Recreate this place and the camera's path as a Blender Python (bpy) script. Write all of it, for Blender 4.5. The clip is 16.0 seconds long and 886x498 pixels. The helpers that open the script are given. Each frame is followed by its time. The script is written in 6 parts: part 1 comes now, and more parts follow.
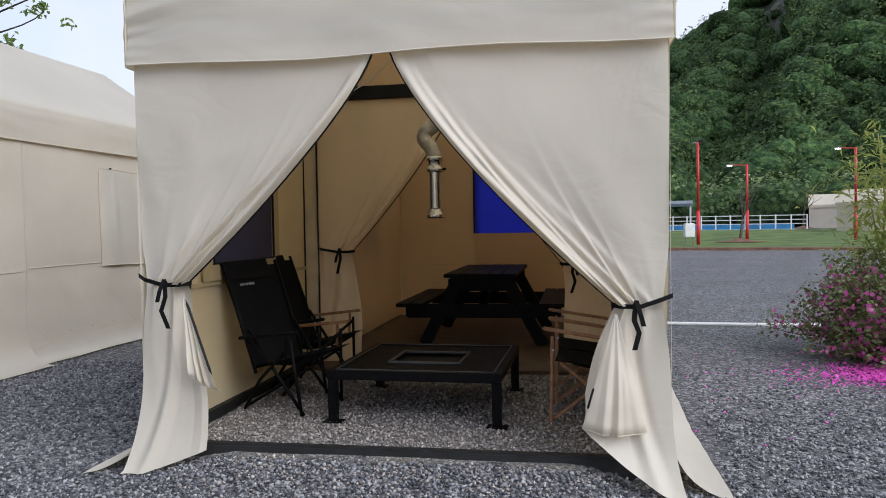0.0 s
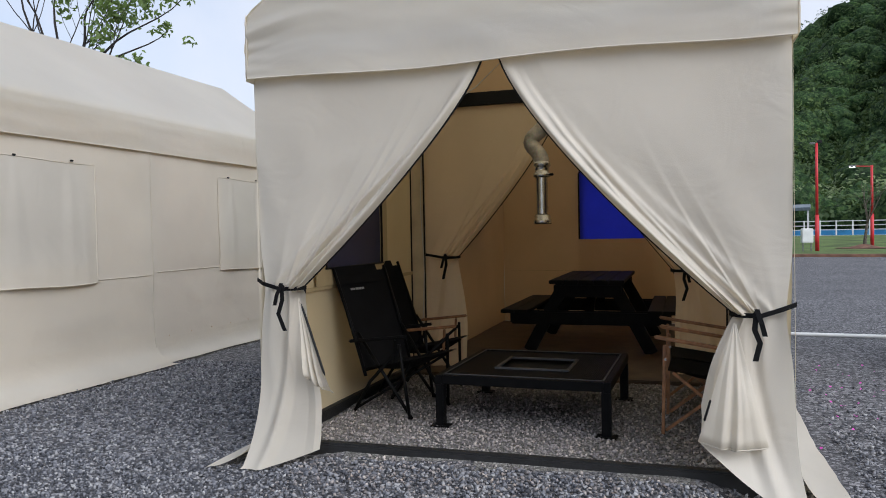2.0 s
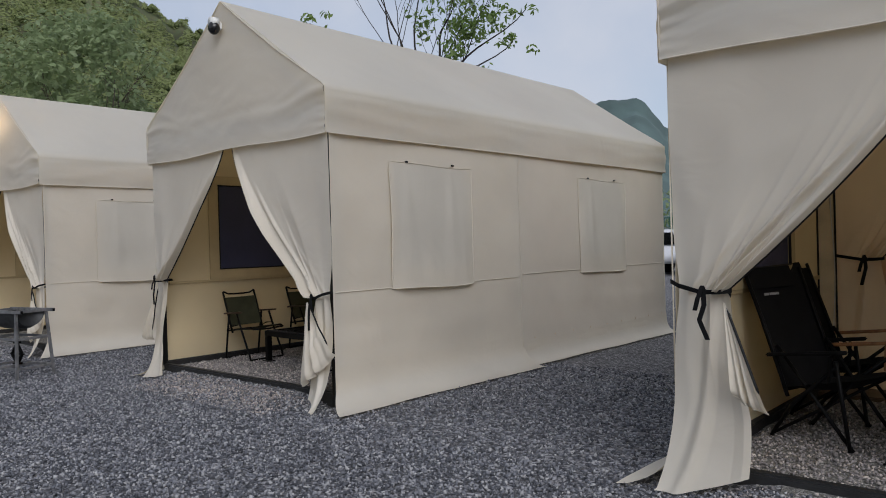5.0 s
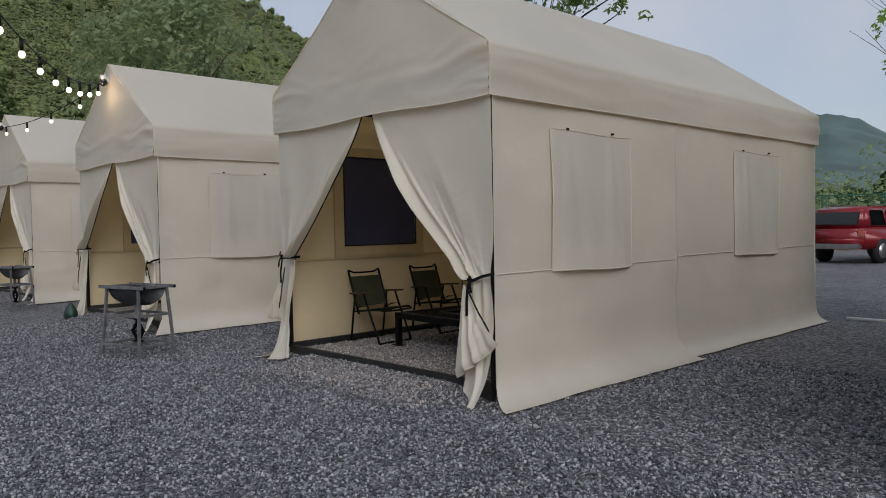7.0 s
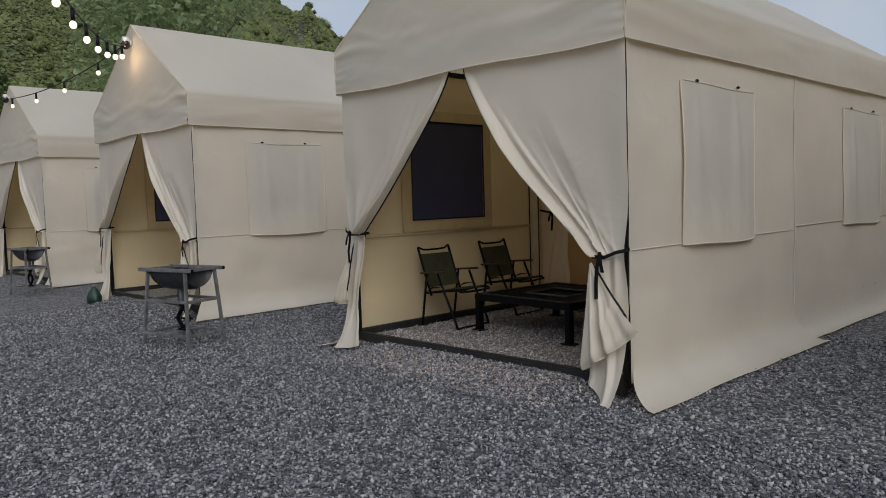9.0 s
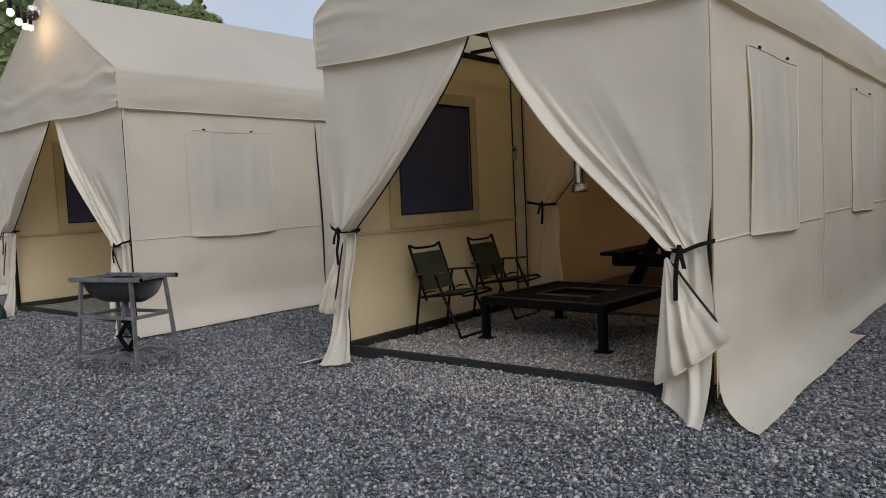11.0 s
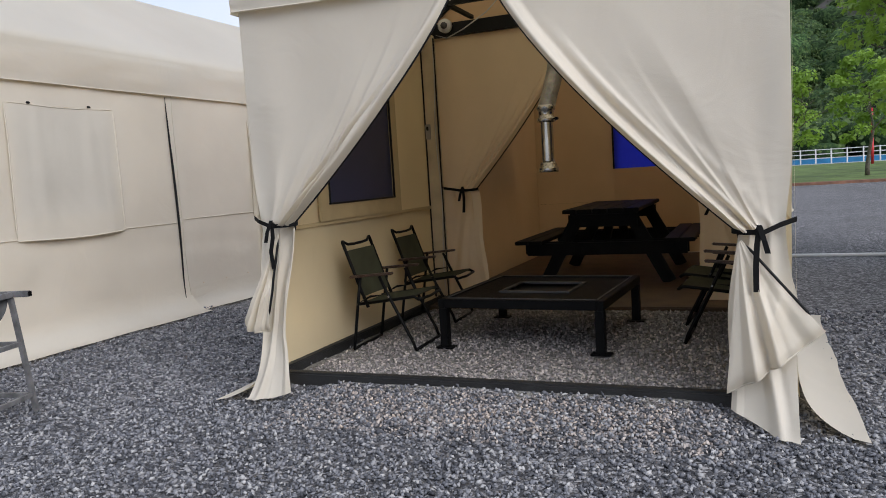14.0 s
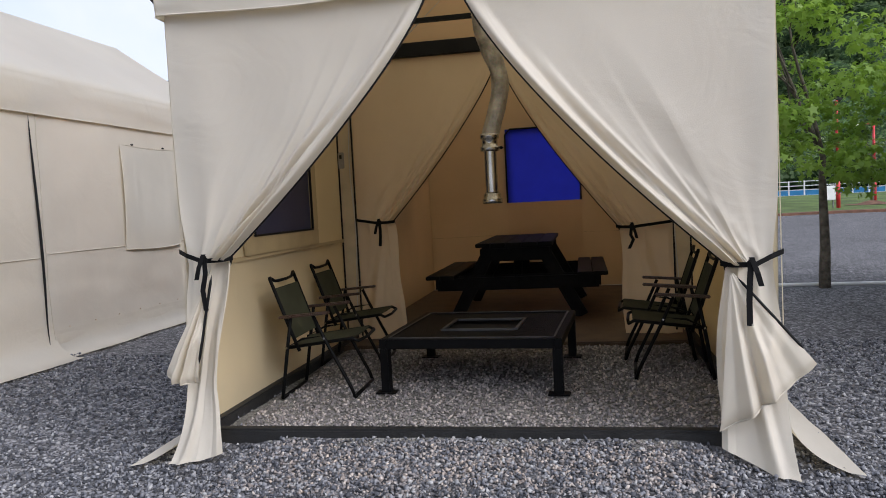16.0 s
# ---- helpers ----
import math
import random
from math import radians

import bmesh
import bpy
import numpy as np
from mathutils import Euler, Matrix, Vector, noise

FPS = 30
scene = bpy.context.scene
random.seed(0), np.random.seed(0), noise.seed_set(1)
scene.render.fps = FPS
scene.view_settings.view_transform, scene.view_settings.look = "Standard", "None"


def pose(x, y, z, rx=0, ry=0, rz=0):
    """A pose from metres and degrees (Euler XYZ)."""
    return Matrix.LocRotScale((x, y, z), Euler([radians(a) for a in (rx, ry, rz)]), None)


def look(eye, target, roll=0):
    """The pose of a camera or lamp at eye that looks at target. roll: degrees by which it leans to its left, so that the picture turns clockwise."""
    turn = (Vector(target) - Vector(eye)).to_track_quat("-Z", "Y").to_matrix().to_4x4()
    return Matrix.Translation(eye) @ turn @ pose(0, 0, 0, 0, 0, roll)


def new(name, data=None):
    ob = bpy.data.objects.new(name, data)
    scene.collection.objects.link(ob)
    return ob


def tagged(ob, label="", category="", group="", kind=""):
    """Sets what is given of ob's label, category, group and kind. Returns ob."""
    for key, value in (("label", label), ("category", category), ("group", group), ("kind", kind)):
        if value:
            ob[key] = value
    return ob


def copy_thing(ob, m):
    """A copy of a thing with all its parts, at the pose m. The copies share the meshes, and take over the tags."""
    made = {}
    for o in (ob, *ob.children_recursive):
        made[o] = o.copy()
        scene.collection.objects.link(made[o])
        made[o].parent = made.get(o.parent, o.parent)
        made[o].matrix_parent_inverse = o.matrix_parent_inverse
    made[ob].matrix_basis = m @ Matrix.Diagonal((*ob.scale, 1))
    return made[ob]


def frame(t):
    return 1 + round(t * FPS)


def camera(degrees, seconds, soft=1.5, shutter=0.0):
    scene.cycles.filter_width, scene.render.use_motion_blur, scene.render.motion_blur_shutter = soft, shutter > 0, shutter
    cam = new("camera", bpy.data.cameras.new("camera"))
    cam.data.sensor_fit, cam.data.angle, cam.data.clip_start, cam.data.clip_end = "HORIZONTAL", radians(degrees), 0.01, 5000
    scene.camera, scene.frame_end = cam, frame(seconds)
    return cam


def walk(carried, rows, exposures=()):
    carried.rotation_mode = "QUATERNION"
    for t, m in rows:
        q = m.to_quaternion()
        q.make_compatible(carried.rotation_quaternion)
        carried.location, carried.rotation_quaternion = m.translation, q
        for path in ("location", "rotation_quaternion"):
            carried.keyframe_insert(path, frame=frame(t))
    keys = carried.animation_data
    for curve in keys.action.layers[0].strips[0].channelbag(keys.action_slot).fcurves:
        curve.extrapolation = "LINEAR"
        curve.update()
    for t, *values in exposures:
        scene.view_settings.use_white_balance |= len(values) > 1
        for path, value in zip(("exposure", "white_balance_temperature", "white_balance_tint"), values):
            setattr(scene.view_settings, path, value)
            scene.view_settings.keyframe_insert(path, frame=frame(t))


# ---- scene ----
import random, itertools
import numpy as np
import bmesh
from mathutils import Vector, Matrix, noise

cam = camera(61.1, 16.0, 0.95)
PATH = [
    (0, (0.233, 0.198, 1.285), (0.225, 2.197, 1.219), -1.0),
    (0.5, (0.231, 0.195, 1.288), (0.181, 2.193, 1.228), -1.0),
    (1, (0.222, 0.189, 1.287), (0.112, 2.185, 1.231), -1.0),
    (1.5, (0.199, 0.185, 1.283), (0.011, 2.176, 1.231), -1.1),
    (2, (0.188, 0.19, 1.287), (-0.086, 2.17, 1.241), -1.1),
    (2.5, (0.137, 0.176, 1.292), (-0.235, 2.14, 1.255), -1.2),
    (3, (0.084, 0.155, 1.275), (-0.419, 2.09, 1.245), -1.5),
    (3.5, (0.009, 0.165, 1.278), (-0.645, 2.055, 1.249), -1.7),
    (4, (-0.087, 0.289, 1.264), (-0.907, 2.114, 1.246), -1.5),
    (4.5, (-0.222, 0.382, 1.265), (-1.178, 2.139, 1.254), -1.4),
    (5, (-0.454, 0.41, 1.253), (-1.508, 2.11, 1.241), -1.6),
    (5.2, (-0.562, 0.412, 1.249), (-1.646, 2.093, 1.238), -1.4),
    (7.3, (-1.667, 0.542, 1.255), (-2.87, 2.137, 1.178), -0.9),
    (7.5, (-1.777, 0.553, 1.25), (-2.982, 2.147, 1.162), -0.8),
    (8, (-2.054, 0.612, 1.252), (-3.252, 2.209, 1.137), -0.8),
    (8.5, (-2.407, 0.628, 1.244), (-3.594, 2.232, 1.116), -1.4),
    (9, (-2.691, 0.681, 1.241), (-3.871, 2.29, 1.108), -1.8),
    (9.2, (-2.821, 0.73, 1.225), (-3.994, 2.345, 1.094), -1.9),
    (11.3, (-4.041, 1.051, 1.198), (-4.961, 2.821, 1.044), -2.6),
    (11.5, (-4.117, 1.104, 1.197), (-5.014, 2.885, 1.037), -2.6),
    (12, (-4.417, 1.177, 1.182), (-5.221, 3.001, 1.022), -2.8),
    (12.5, (-4.646, 1.248, 1.197), (-5.386, 3.099, 1.03), -3.1),
    (13, (-4.9, 1.408, 1.177), (-5.567, 3.286, 1.013), -3.3),
    (13.5, (-5.138, 1.508, 1.166), (-5.695, 3.42, 0.989), -3.4),
    (14, (-5.41, 1.53, 1.17), (-5.85, 3.472, 0.982), -3.6),
    (14.5, (-5.583, 1.608, 1.166), (-5.941, 3.567, 0.985), -3.6),
    (15, (-5.735, 1.733, 1.158), (-5.984, 3.711, 0.998), -3.1),
    (15.5, (-5.867, 1.784, 1.158), (-5.999, 3.775, 1.024), -3.0),
    (16, (-6.087, 1.81, 1.174), (-6.116, 3.807, 1.056), -3.0),
]
EXPOSURES = [(0, 0.82, 6120, 11), (1.5, 0.75, 6090, 11), (2.5, 0.66, 6100, 10), (3.5, 0.52, 6080, 11), (5, 0.22, 6180, 11), (7.5, 0.08, 6300, 10), (9, 0.08, 6350, 10), (11.3, 0.34, 6350, 10), (12, 0.47, 6340, 11), (12.5, 0.64, 6320, 11), (13.5, 0.74, 6270, 11), (14.5, 0.88, 6210, 12), (16, 0.90, 6190, 13)]
walk(cam, [(t, look(eye, target, roll)) for t, eye, target, roll in PATH], EXPOSURES)

# ---------------- world, sun ----------------
wd = bpy.data.worlds.new("sky")
bpy.context.scene.world = wd
wd.use_nodes = True
wn = wd.node_tree.nodes
wl = wd.node_tree.links
wn.clear()
w_out = wn.new("ShaderNodeOutputWorld")
w_bg = wn.new("ShaderNodeBackground")
w_bg.inputs["Strength"].default_value = 0.095
w_sky = wn.new("ShaderNodeTexSky")
w_sky.sky_type = 'NISHITA'
w_sky.sun_disc = False
w_sky.sun_elevation = math.radians(37)
w_sky.sun_rotation = math.radians(132)
w_sky.air_density = 1.0
w_sky.dust_density = 1.5
w_noise = wn.new("ShaderNodeTexNoise")
w_noise.inputs["Scale"].default_value = 2.2
w_noise.inputs["Detail"].default_value = 7.0
w_noise.inputs["Roughness"].default_value = 0.52
w_ramp = wn.new("ShaderNodeValToRGB")
w_ramp.color_ramp.elements[0].position = 0.42
w_ramp.color_ramp.elements[0].color = (0.56, 0.56, 0.56, 1)
w_ramp.color_ramp.elements[1].position = 0.6
w_ramp.color_ramp.elements[1].color = (0.95, 0.95, 0.95, 1)
w_mix = wn.new("ShaderNodeMix")
w_mix.data_type = 'RGBA'
w_mix.inputs["B"].default_value = (5.4, 5.6, 6.1, 1)
wl.new(w_noise.outputs["Fac"], w_ramp.inputs["Fac"])
wl.new(w_ramp.outputs["Color"], w_mix.inputs["Factor"])
wl.new(w_sky.outputs["Color"], w_mix.inputs["A"])
wl.new(w_mix.outputs["Result"], w_bg.inputs["Color"])
wl.new(w_bg.outputs["Background"], w_out.inputs["Surface"])

sun_data = bpy.data.lights.new("sun", 'SUN')
sun_data.energy = 1.68
sun_data.angle = math.radians(45)
sun_data.color = (1.0, 0.97, 0.93)
sun = new("sun", sun_data)
sun.matrix_world = look((16, -14.5, 16), (0, 0, 0))

# ---------------- materials ----------------
def mat(name, col, rough=0.6, metal=0.0, var=0.15, scale=6.0, bump=0.0, bscale=80.0, col2=None, rand=0.0):
    """A principled material with two scales of variation and a fine relief."""
    m = bpy.data.materials.new(name)
    m.use_nodes = True
    n, l = m.node_tree.nodes, m.node_tree.links
    b = n["Principled BSDF"]
    b.inputs["Roughness"].default_value = rough
    b.inputs["Metallic"].default_value = metal
    tc = n.new("ShaderNodeTexCoord")
    big = n.new("ShaderNodeTexNoise")
    big.inputs["Scale"].default_value = scale
    big.inputs["Detail"].default_value = 6
    l.new(tc.outputs["Object"], big.inputs["Vector"])
    fine = n.new("ShaderNodeTexNoise")
    fine.inputs["Scale"].default_value = bscale
    fine.inputs["Detail"].default_value = 3
    l.new(tc.outputs["Object"], fine.inputs["Vector"])
    mx = n.new("ShaderNodeMix")
    mx.data_type = 'RGBA'
    c2 = col2 or tuple(c * (1 - var * 2) for c in col)
    mx.inputs["A"].default_value = (*c2, 1)
    mx.inputs["B"].default_value = (*tuple(min(1, c * (1 + var * 0.4)) for c in col), 1)
    rp = n.new("ShaderNodeValToRGB")
    rp.color_ramp.elements[0].position = 0.3
    rp.color_ramp.elements[1].position = 0.68
    l.new(big.outputs["Fac"], rp.inputs["Fac"])
    l.new(rp.outputs["Color"], mx.inputs["Factor"])
    out = mx.outputs["Result"]
    mf = n.new("ShaderNodeMix")
    mf.data_type = 'RGBA'
    mf.blend_type = 'MULTIPLY'
    mf.inputs["Factor"].default_value = min(1, var * 1.5)
    l.new(out, mf.inputs["A"])
    l.new(fine.outputs["Color"], mf.inputs["B"])
    hs = n.new("ShaderNodeHueSaturation")
    hs.inputs["Value"].default_value = 1.0
    l.new(mf.outputs["Result"], hs.inputs["Color"])
    if rand:
        oi = n.new("ShaderNodeNewGeometry")
        mr = n.new("ShaderNodeMapRange")
        mr.inputs["To Min"].default_value = 1 - rand
        mr.inputs["To Max"].default_value = 1 + rand
        l.new(oi.outputs["Random Per Island"], mr.inputs["Value"])
        l.new(mr.outputs["Result"], hs.inputs["Value"])
    l.new(hs.outputs["Color"], b.inputs["Base Color"])
    if bump:
        bp = n.new("ShaderNodeBump")
        bp.inputs["Strength"].default_value = bump
        bp.inputs["Distance"].default_value = 0.01
        l.new(fine.outputs["Fac"], bp.inputs["Height"])
        l.new(bp.outputs["Normal"], b.inputs["Normal"])
    return m

def wrinkle(m, scale, strength):
    """Broad soft creases of hanging cloth, under the fine weave."""
    n, l = m.node_tree.nodes, m.node_tree.links
    b = n["Principled BSDF"]
    tc = n.new("ShaderNodeTexCoord")
    no = n.new("ShaderNodeTexNoise")
    no.inputs["Scale"].default_value = scale
    no.inputs["Detail"].default_value = 3
    no.inputs["Distortion"].default_value = 1.6
    l.new(tc.outputs["Object"], no.inputs["Vector"])
    wv = n.new("ShaderNodeTexNoise")
    wv.noise_type = 'RIDGED_MULTIFRACTAL'
    wv.inputs["Scale"].default_value = scale * 0.8
    wv.inputs["Detail"].default_value = 2
    wv.inputs["Distortion"].default_value = 0.8
    l.new(tc.outputs["Object"], wv.inputs["Vector"])
    ad = n.new("ShaderNodeMath")
    ad.operation = 'MULTIPLY_ADD'
    ad.inputs[1].default_value = 0.35
    l.new(wv.outputs["Fac"], ad.inputs[0])
    l.new(no.outputs["Fac"], ad.inputs[2])
    bp = n.new("ShaderNodeBump")
    bp.inputs["Strength"].default_value = strength
    bp.inputs["Distance"].default_value = 0.03
    l.new(ad.outputs["Value"], bp.inputs["Height"])
    old = b.inputs["Normal"].links[0].from_node if b.inputs["Normal"].links else None
    if old:
        l.new(bp.outputs["Normal"], old.inputs["Normal"])
    else:
        l.new(bp.outputs["Normal"], b.inputs["Normal"])
    return m

def thin(m, col, fac):
    """Lets light through a thin sheet: fabric or leaf."""
    n, l = m.node_tree.nodes, m.node_tree.links
    b = n["Principled BSDF"]
    o = n["Material Output"]
    tr = n.new("ShaderNodeBsdfTranslucent")
    tr.inputs["Color"].default_value = (*col, 1)
    ms = n.new("ShaderNodeMixShader")
    ms.inputs["Fac"].default_value = fac
    l.new(b.outputs["BSDF"], ms.inputs[1])
    l.new(tr.outputs["BSDF"], ms.inputs[2])
    l.new(ms.outputs["Shader"], o.inputs["Surface"])
    return m

CANVAS = thin(mat("canvas", (0.71, 0.662, 0.578), 0.62, var=0.05, scale=1.3, bump=0.12, bscale=260), (0.86, 0.74, 0.50), 0.30)
ROOFC = thin(mat("roof_canvas", (0.73, 0.705, 0.645), 0.6, var=0.05, scale=0.9, bump=0.1, bscale=260), (0.88, 0.75, 0.50), 0.42)
INNER = thin(mat("inner_canvas", (0.64, 0.475, 0.30), 0.75, var=0.06, scale=1.5, bump=0.12, bscale=220), (0.80, 0.52, 0.27), 0.31)
INNERC = thin(mat("inner_curtain_canvas", (0.84, 0.72, 0.53), 0.75, var=0.06, scale=1.5, bump=0.12, bscale=220), (0.82, 0.60, 0.34), 0.36)
LINING = thin(mat("porch_lining", (0.74, 0.645, 0.44), 0.75, var=0.06, scale=1.5, bump=0.12, bscale=220), (0.78, 0.60, 0.32), 0.38)
for m_, k_ in ((CANVAS, 0.30), (ROOFC, 0.26), (INNER, 0.35), (INNERC, 0.35), (LINING, 0.3)):
    wrinkle(m_, 2.2, k_)
TANFRAME = mat("window_frame_canvas", (0.50, 0.39, 0.22), 0.7, var=0.06, bump=0.1, bscale=200)
NAVY = mat("window_mesh", (0.042, 0.048, 0.105), 0.5, var=0.1, scale=4, bump=0.2, bscale=600)
BLUE = thin(mat("blue_tarp", (0.02, 0.03, 0.42), 0.45, var=0.2, scale=3, bump=0.2, bscale=40), (0.03, 0.05, 0.8), 0.45)
BLACKPIPE = mat("black_trim", (0.008, 0.008, 0.0085), 0.5, var=0.2)
STRAP = mat("black_strap", (0.006, 0.006, 0.0065), 0.7, var=0.2, bump=0.3, bscale=300)
SILL = mat("dark_beam", (0.016, 0.016, 0.017), 0.62, var=0.35, scale=9, bump=0.4, bscale=90)
DECK = mat("brown_deck_board", (0.10, 0.062, 0.035), 0.6, var=0.25, scale=5, bump=0.2, bscale=60)
WHITECORD = mat("white_cord", (0.6, 0.58, 0.54), 0.5, var=0.1)
POST = mat("cream_post", (0.62, 0.51, 0.34), 0.5, var=0.1)

def gravel_mat(name, c_dark, c_light, cell):
    m = bpy.data.materials.new(name)
    m.use_nodes = True
    n, l = m.node_tree.nodes, m.node_tree.links
    b = n["Principled BSDF"]
    b.inputs["Roughness"].default_value = 0.85
    tc = n.new("ShaderNodeTexCoord")
    vo = n.new("ShaderNodeTexVoronoi")
    vo.inputs["Scale"].default_value = 1.0 / cell
    l.new(tc.outputs["Object"], vo.inputs["Vector"])
    vd = n.new("ShaderNodeTexVoronoi")
    vd.feature = 'DISTANCE_TO_EDGE'
    vd.inputs["Scale"].default_value = 1.0 / cell
    l.new(tc.outputs["Object"], vd.inputs["Vector"])
    sp = n.new("ShaderNodeSeparateColor")
    l.new(vo.outputs["Color"], sp.inputs["Color"])
    rp = n.new("ShaderNodeValToRGB")
    e = rp.color_ramp.elements
    e[0].position, e[0].color = 0.0, (*c_dark, 1)
    e[1].position, e[1].color = 1.0, (*c_light, 1)
    mid = rp.color_ramp.elements.new(0.6)
    mid.color = (*[(a * 0.6 + d * 0.4) for a, d in zip(c_dark, c_light)], 1)
    l.new(sp.outputs["Red"], rp.inputs["Fac"])
    big = n.new("ShaderNodeTexNoise")
    big.inputs["Scale"].default_value = 0.5
    big.inputs["Detail"].default_value = 5
    l.new(tc.outputs["Object"], big.inputs["Vector"])
    mr = n.new("ShaderNodeMapRange")
    mr.inputs["From Min"].default_value = 0.3
    mr.inputs["From Max"].default_value = 0.7
    mr.inputs["To Min"].default_value = 0.8
    mr.inputs["To Max"].default_value = 1.15
    l.new(big.outputs["Fac"], mr.inputs["Value"])
    # shade between stones painted in: colour darkens towards each cell edge
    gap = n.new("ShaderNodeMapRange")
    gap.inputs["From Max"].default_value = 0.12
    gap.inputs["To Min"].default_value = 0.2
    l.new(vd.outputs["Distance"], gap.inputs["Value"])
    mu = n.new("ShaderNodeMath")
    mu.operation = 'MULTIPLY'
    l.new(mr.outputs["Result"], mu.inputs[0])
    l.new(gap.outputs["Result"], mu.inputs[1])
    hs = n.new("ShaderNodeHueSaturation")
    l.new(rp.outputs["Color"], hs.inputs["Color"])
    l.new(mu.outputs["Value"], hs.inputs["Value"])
    l.new(hs.outputs["Color"], b.inputs["Base Color"])
    bp = n.new("ShaderNodeBump")
    bp.inputs["Strength"].default_value = 0.8
    bp.inputs["Distance"].default_value = cell * 0.5
    l.new(vd.outputs["Distance"], bp.inputs["Height"])
    l.new(bp.outputs["Normal"], b.inputs["Normal"])
    return m

# dark end kept low so bare bed reads as shadow between loose stones
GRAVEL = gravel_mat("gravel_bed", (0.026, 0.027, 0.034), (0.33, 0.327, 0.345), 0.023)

# ---------------- mesh helpers ----------------
def mesh_ob(name, bm, material, parent=None, label="", smooth=False):
    me = bpy.data.meshes.new(name)
    bm.to_mesh(me)
    bm.free()
    for mt in (material if isinstance(material, (list, tuple)) else [material]):
        me.materials.append(mt)
    if smooth:
        me.polygons.foreach_set("use_smooth", [True] * len(me.polygons))
    ob = new(name, me)
    if parent is not None:
        ob.parent = parent
    if label:
        tagged(ob, label)
    return ob

def part(name, bm, material, parent, label="", smooth=False):
    return mesh_ob(name, bm, material, parent, label, smooth)

def thing(name, label, category, m=None, group="", kind=""):
    ob = new(name)
    tagged(ob, label, category, group, kind)
    if m is not None:
        ob.matrix_world = m
    return ob

def box(cx, cy, cz, sx, sy, sz, bevel=0.006, rot=None, bm=None):
    """A bevelled block by centre and size."""
    own = bmesh.new()
    bmesh.ops.create_cube(own, size=1.0)
    bmesh.ops.scale(own, vec=(sx, sy, sz), verts=own.verts)
    if bevel:
        bmesh.ops.bevel(own, geom=own.edges[:], offset=min(bevel, min(sx, sy, sz) * 0.4), segments=2, affect='EDGES')
    mm = Matrix.Translation((cx, cy, cz))
    if rot is not None:
        mm = mm @ rot
    bmesh.ops.transform(own, matrix=mm, verts=own.verts)
    if bm is None:
        return own
    tmp = bpy.data.meshes.new("tmp")
    own.to_mesh(tmp)
    own.free()
    bm.from_mesh(tmp)
    bpy.data.meshes.remove(tmp)
    return bm

def bar(a, b, w, h, bevel=0.004, bm=None, up=(0, 0, 1)):
    """A rectangular bar from a to b, w wide and h deep."""
    a, b = Vector(a), Vector(b)
    d = (b - a)
    z = d.normalized()
    u = Vector(up)
    if abs(z.dot(u)) > 0.95:
        u = Vector((0, 1, 0))
    x = u.cross(z).normalized()
    y = z.cross(x)
    r = Matrix((x, y, z)).transposed().to_4x4()
    c = (a + b) / 2
    return box(c.x, c.y, c.z, w, h, d.length, bevel, r, bm)

def tube(pts, r, seg=8, bm=None, flat=1.0, closed=False, radii=None):
    """A round rod along points; flat below 1 squeezes it into a ribbon."""
    bm = bm or bmesh.new()
    pts = [Vector(p) for p in pts]
    rings = []
    n = len(pts)
    if r <= 0.009 and not closed and not radii:
        radii = [0.0006] + [r] * (n - 2) + [0.0006]
    prev = None
    for i, p in enumerate(pts):
        if closed:
            t = (pts[(i + 1) % n] - pts[i - 1]).normalized()
        else:
            t = (pts[min(i + 1, n - 1)] - pts[max(i - 1, 0)]).normalized()
        if prev is None:
            ref = Vector((0, 0, 1)) if abs(t.z) < 0.9 else Vector((1, 0, 0))
            x = ref.cross(t).normalized()
        else:
            x = (prev - t * prev.dot(t)).normalized()
        prev = x
        y = t.cross(x)
        rr = radii[i] if radii else r
        rings.append([bm.verts.new(p + x * (math.cos(k * math.tau / seg) * rr * flat) + y * (math.sin(k * math.tau / seg) * rr)) for k in range(seg)])
    m = n if closed else n - 1
    for i in range(m):
        r0, r1 = rings[i], rings[(i + 1) % n]
        for k in range(seg):
            bm.faces.new((r0[k], r0[(k + 1) % seg], r1[(k + 1) % seg], r1[k]))
    if not closed and r > 0.009:
        bm.faces.new(rings[0][::-1])
        bm.faces.new(rings[-1])
    return bm

def ribbon(pts, h, thick=0.004, wide=None):
    """A flat strap along points: h tall, or wide along x where given."""
    bm = bmesh.new()
    pts = [Vector(p) for p in pts]
    up = Vector((0, 0, h / 2)) if wide is None else Vector((wide / 2, 0, 0))
    rings = []
    for i, p in enumerate(pts):
        t = (pts[min(i + 1, len(pts) - 1)] - pts[max(i - 1, 0)]).normalized()
        n = t.cross(up).normalized() * thick / 2
        rings.append([bm.verts.new(p + up + n), bm.verts.new(p + up - n), bm.verts.new(p - up - n), bm.verts.new(p - up + n)])
    for a, b in zip(rings, rings[1:]):
        for k in range(4):
            bm.faces.new((a[k], a[(k + 1) % 4], b[(k + 1) % 4], b[k]))
    bm.faces.new(rings[0][::-1])
    bm.faces.new(rings[-1])
    return bm

def crease(x):
    """Folds with sharp crests."""
    return 1 - 2 * abs(math.sin(x * 0.5)) ** 0.8

def crumple(x, y, z):
    """Sharp irregular crests, as in stiff cloth."""
    return 0.35 - abs(nz(x, y, z * 1.37)) - 0.45 * abs(nz(x * 2.3 + 7, y * 2.3, z * 1.37 + 3))

def ridge(x, c, w):
    return max(0.0, 1 - abs(x - c) / w)

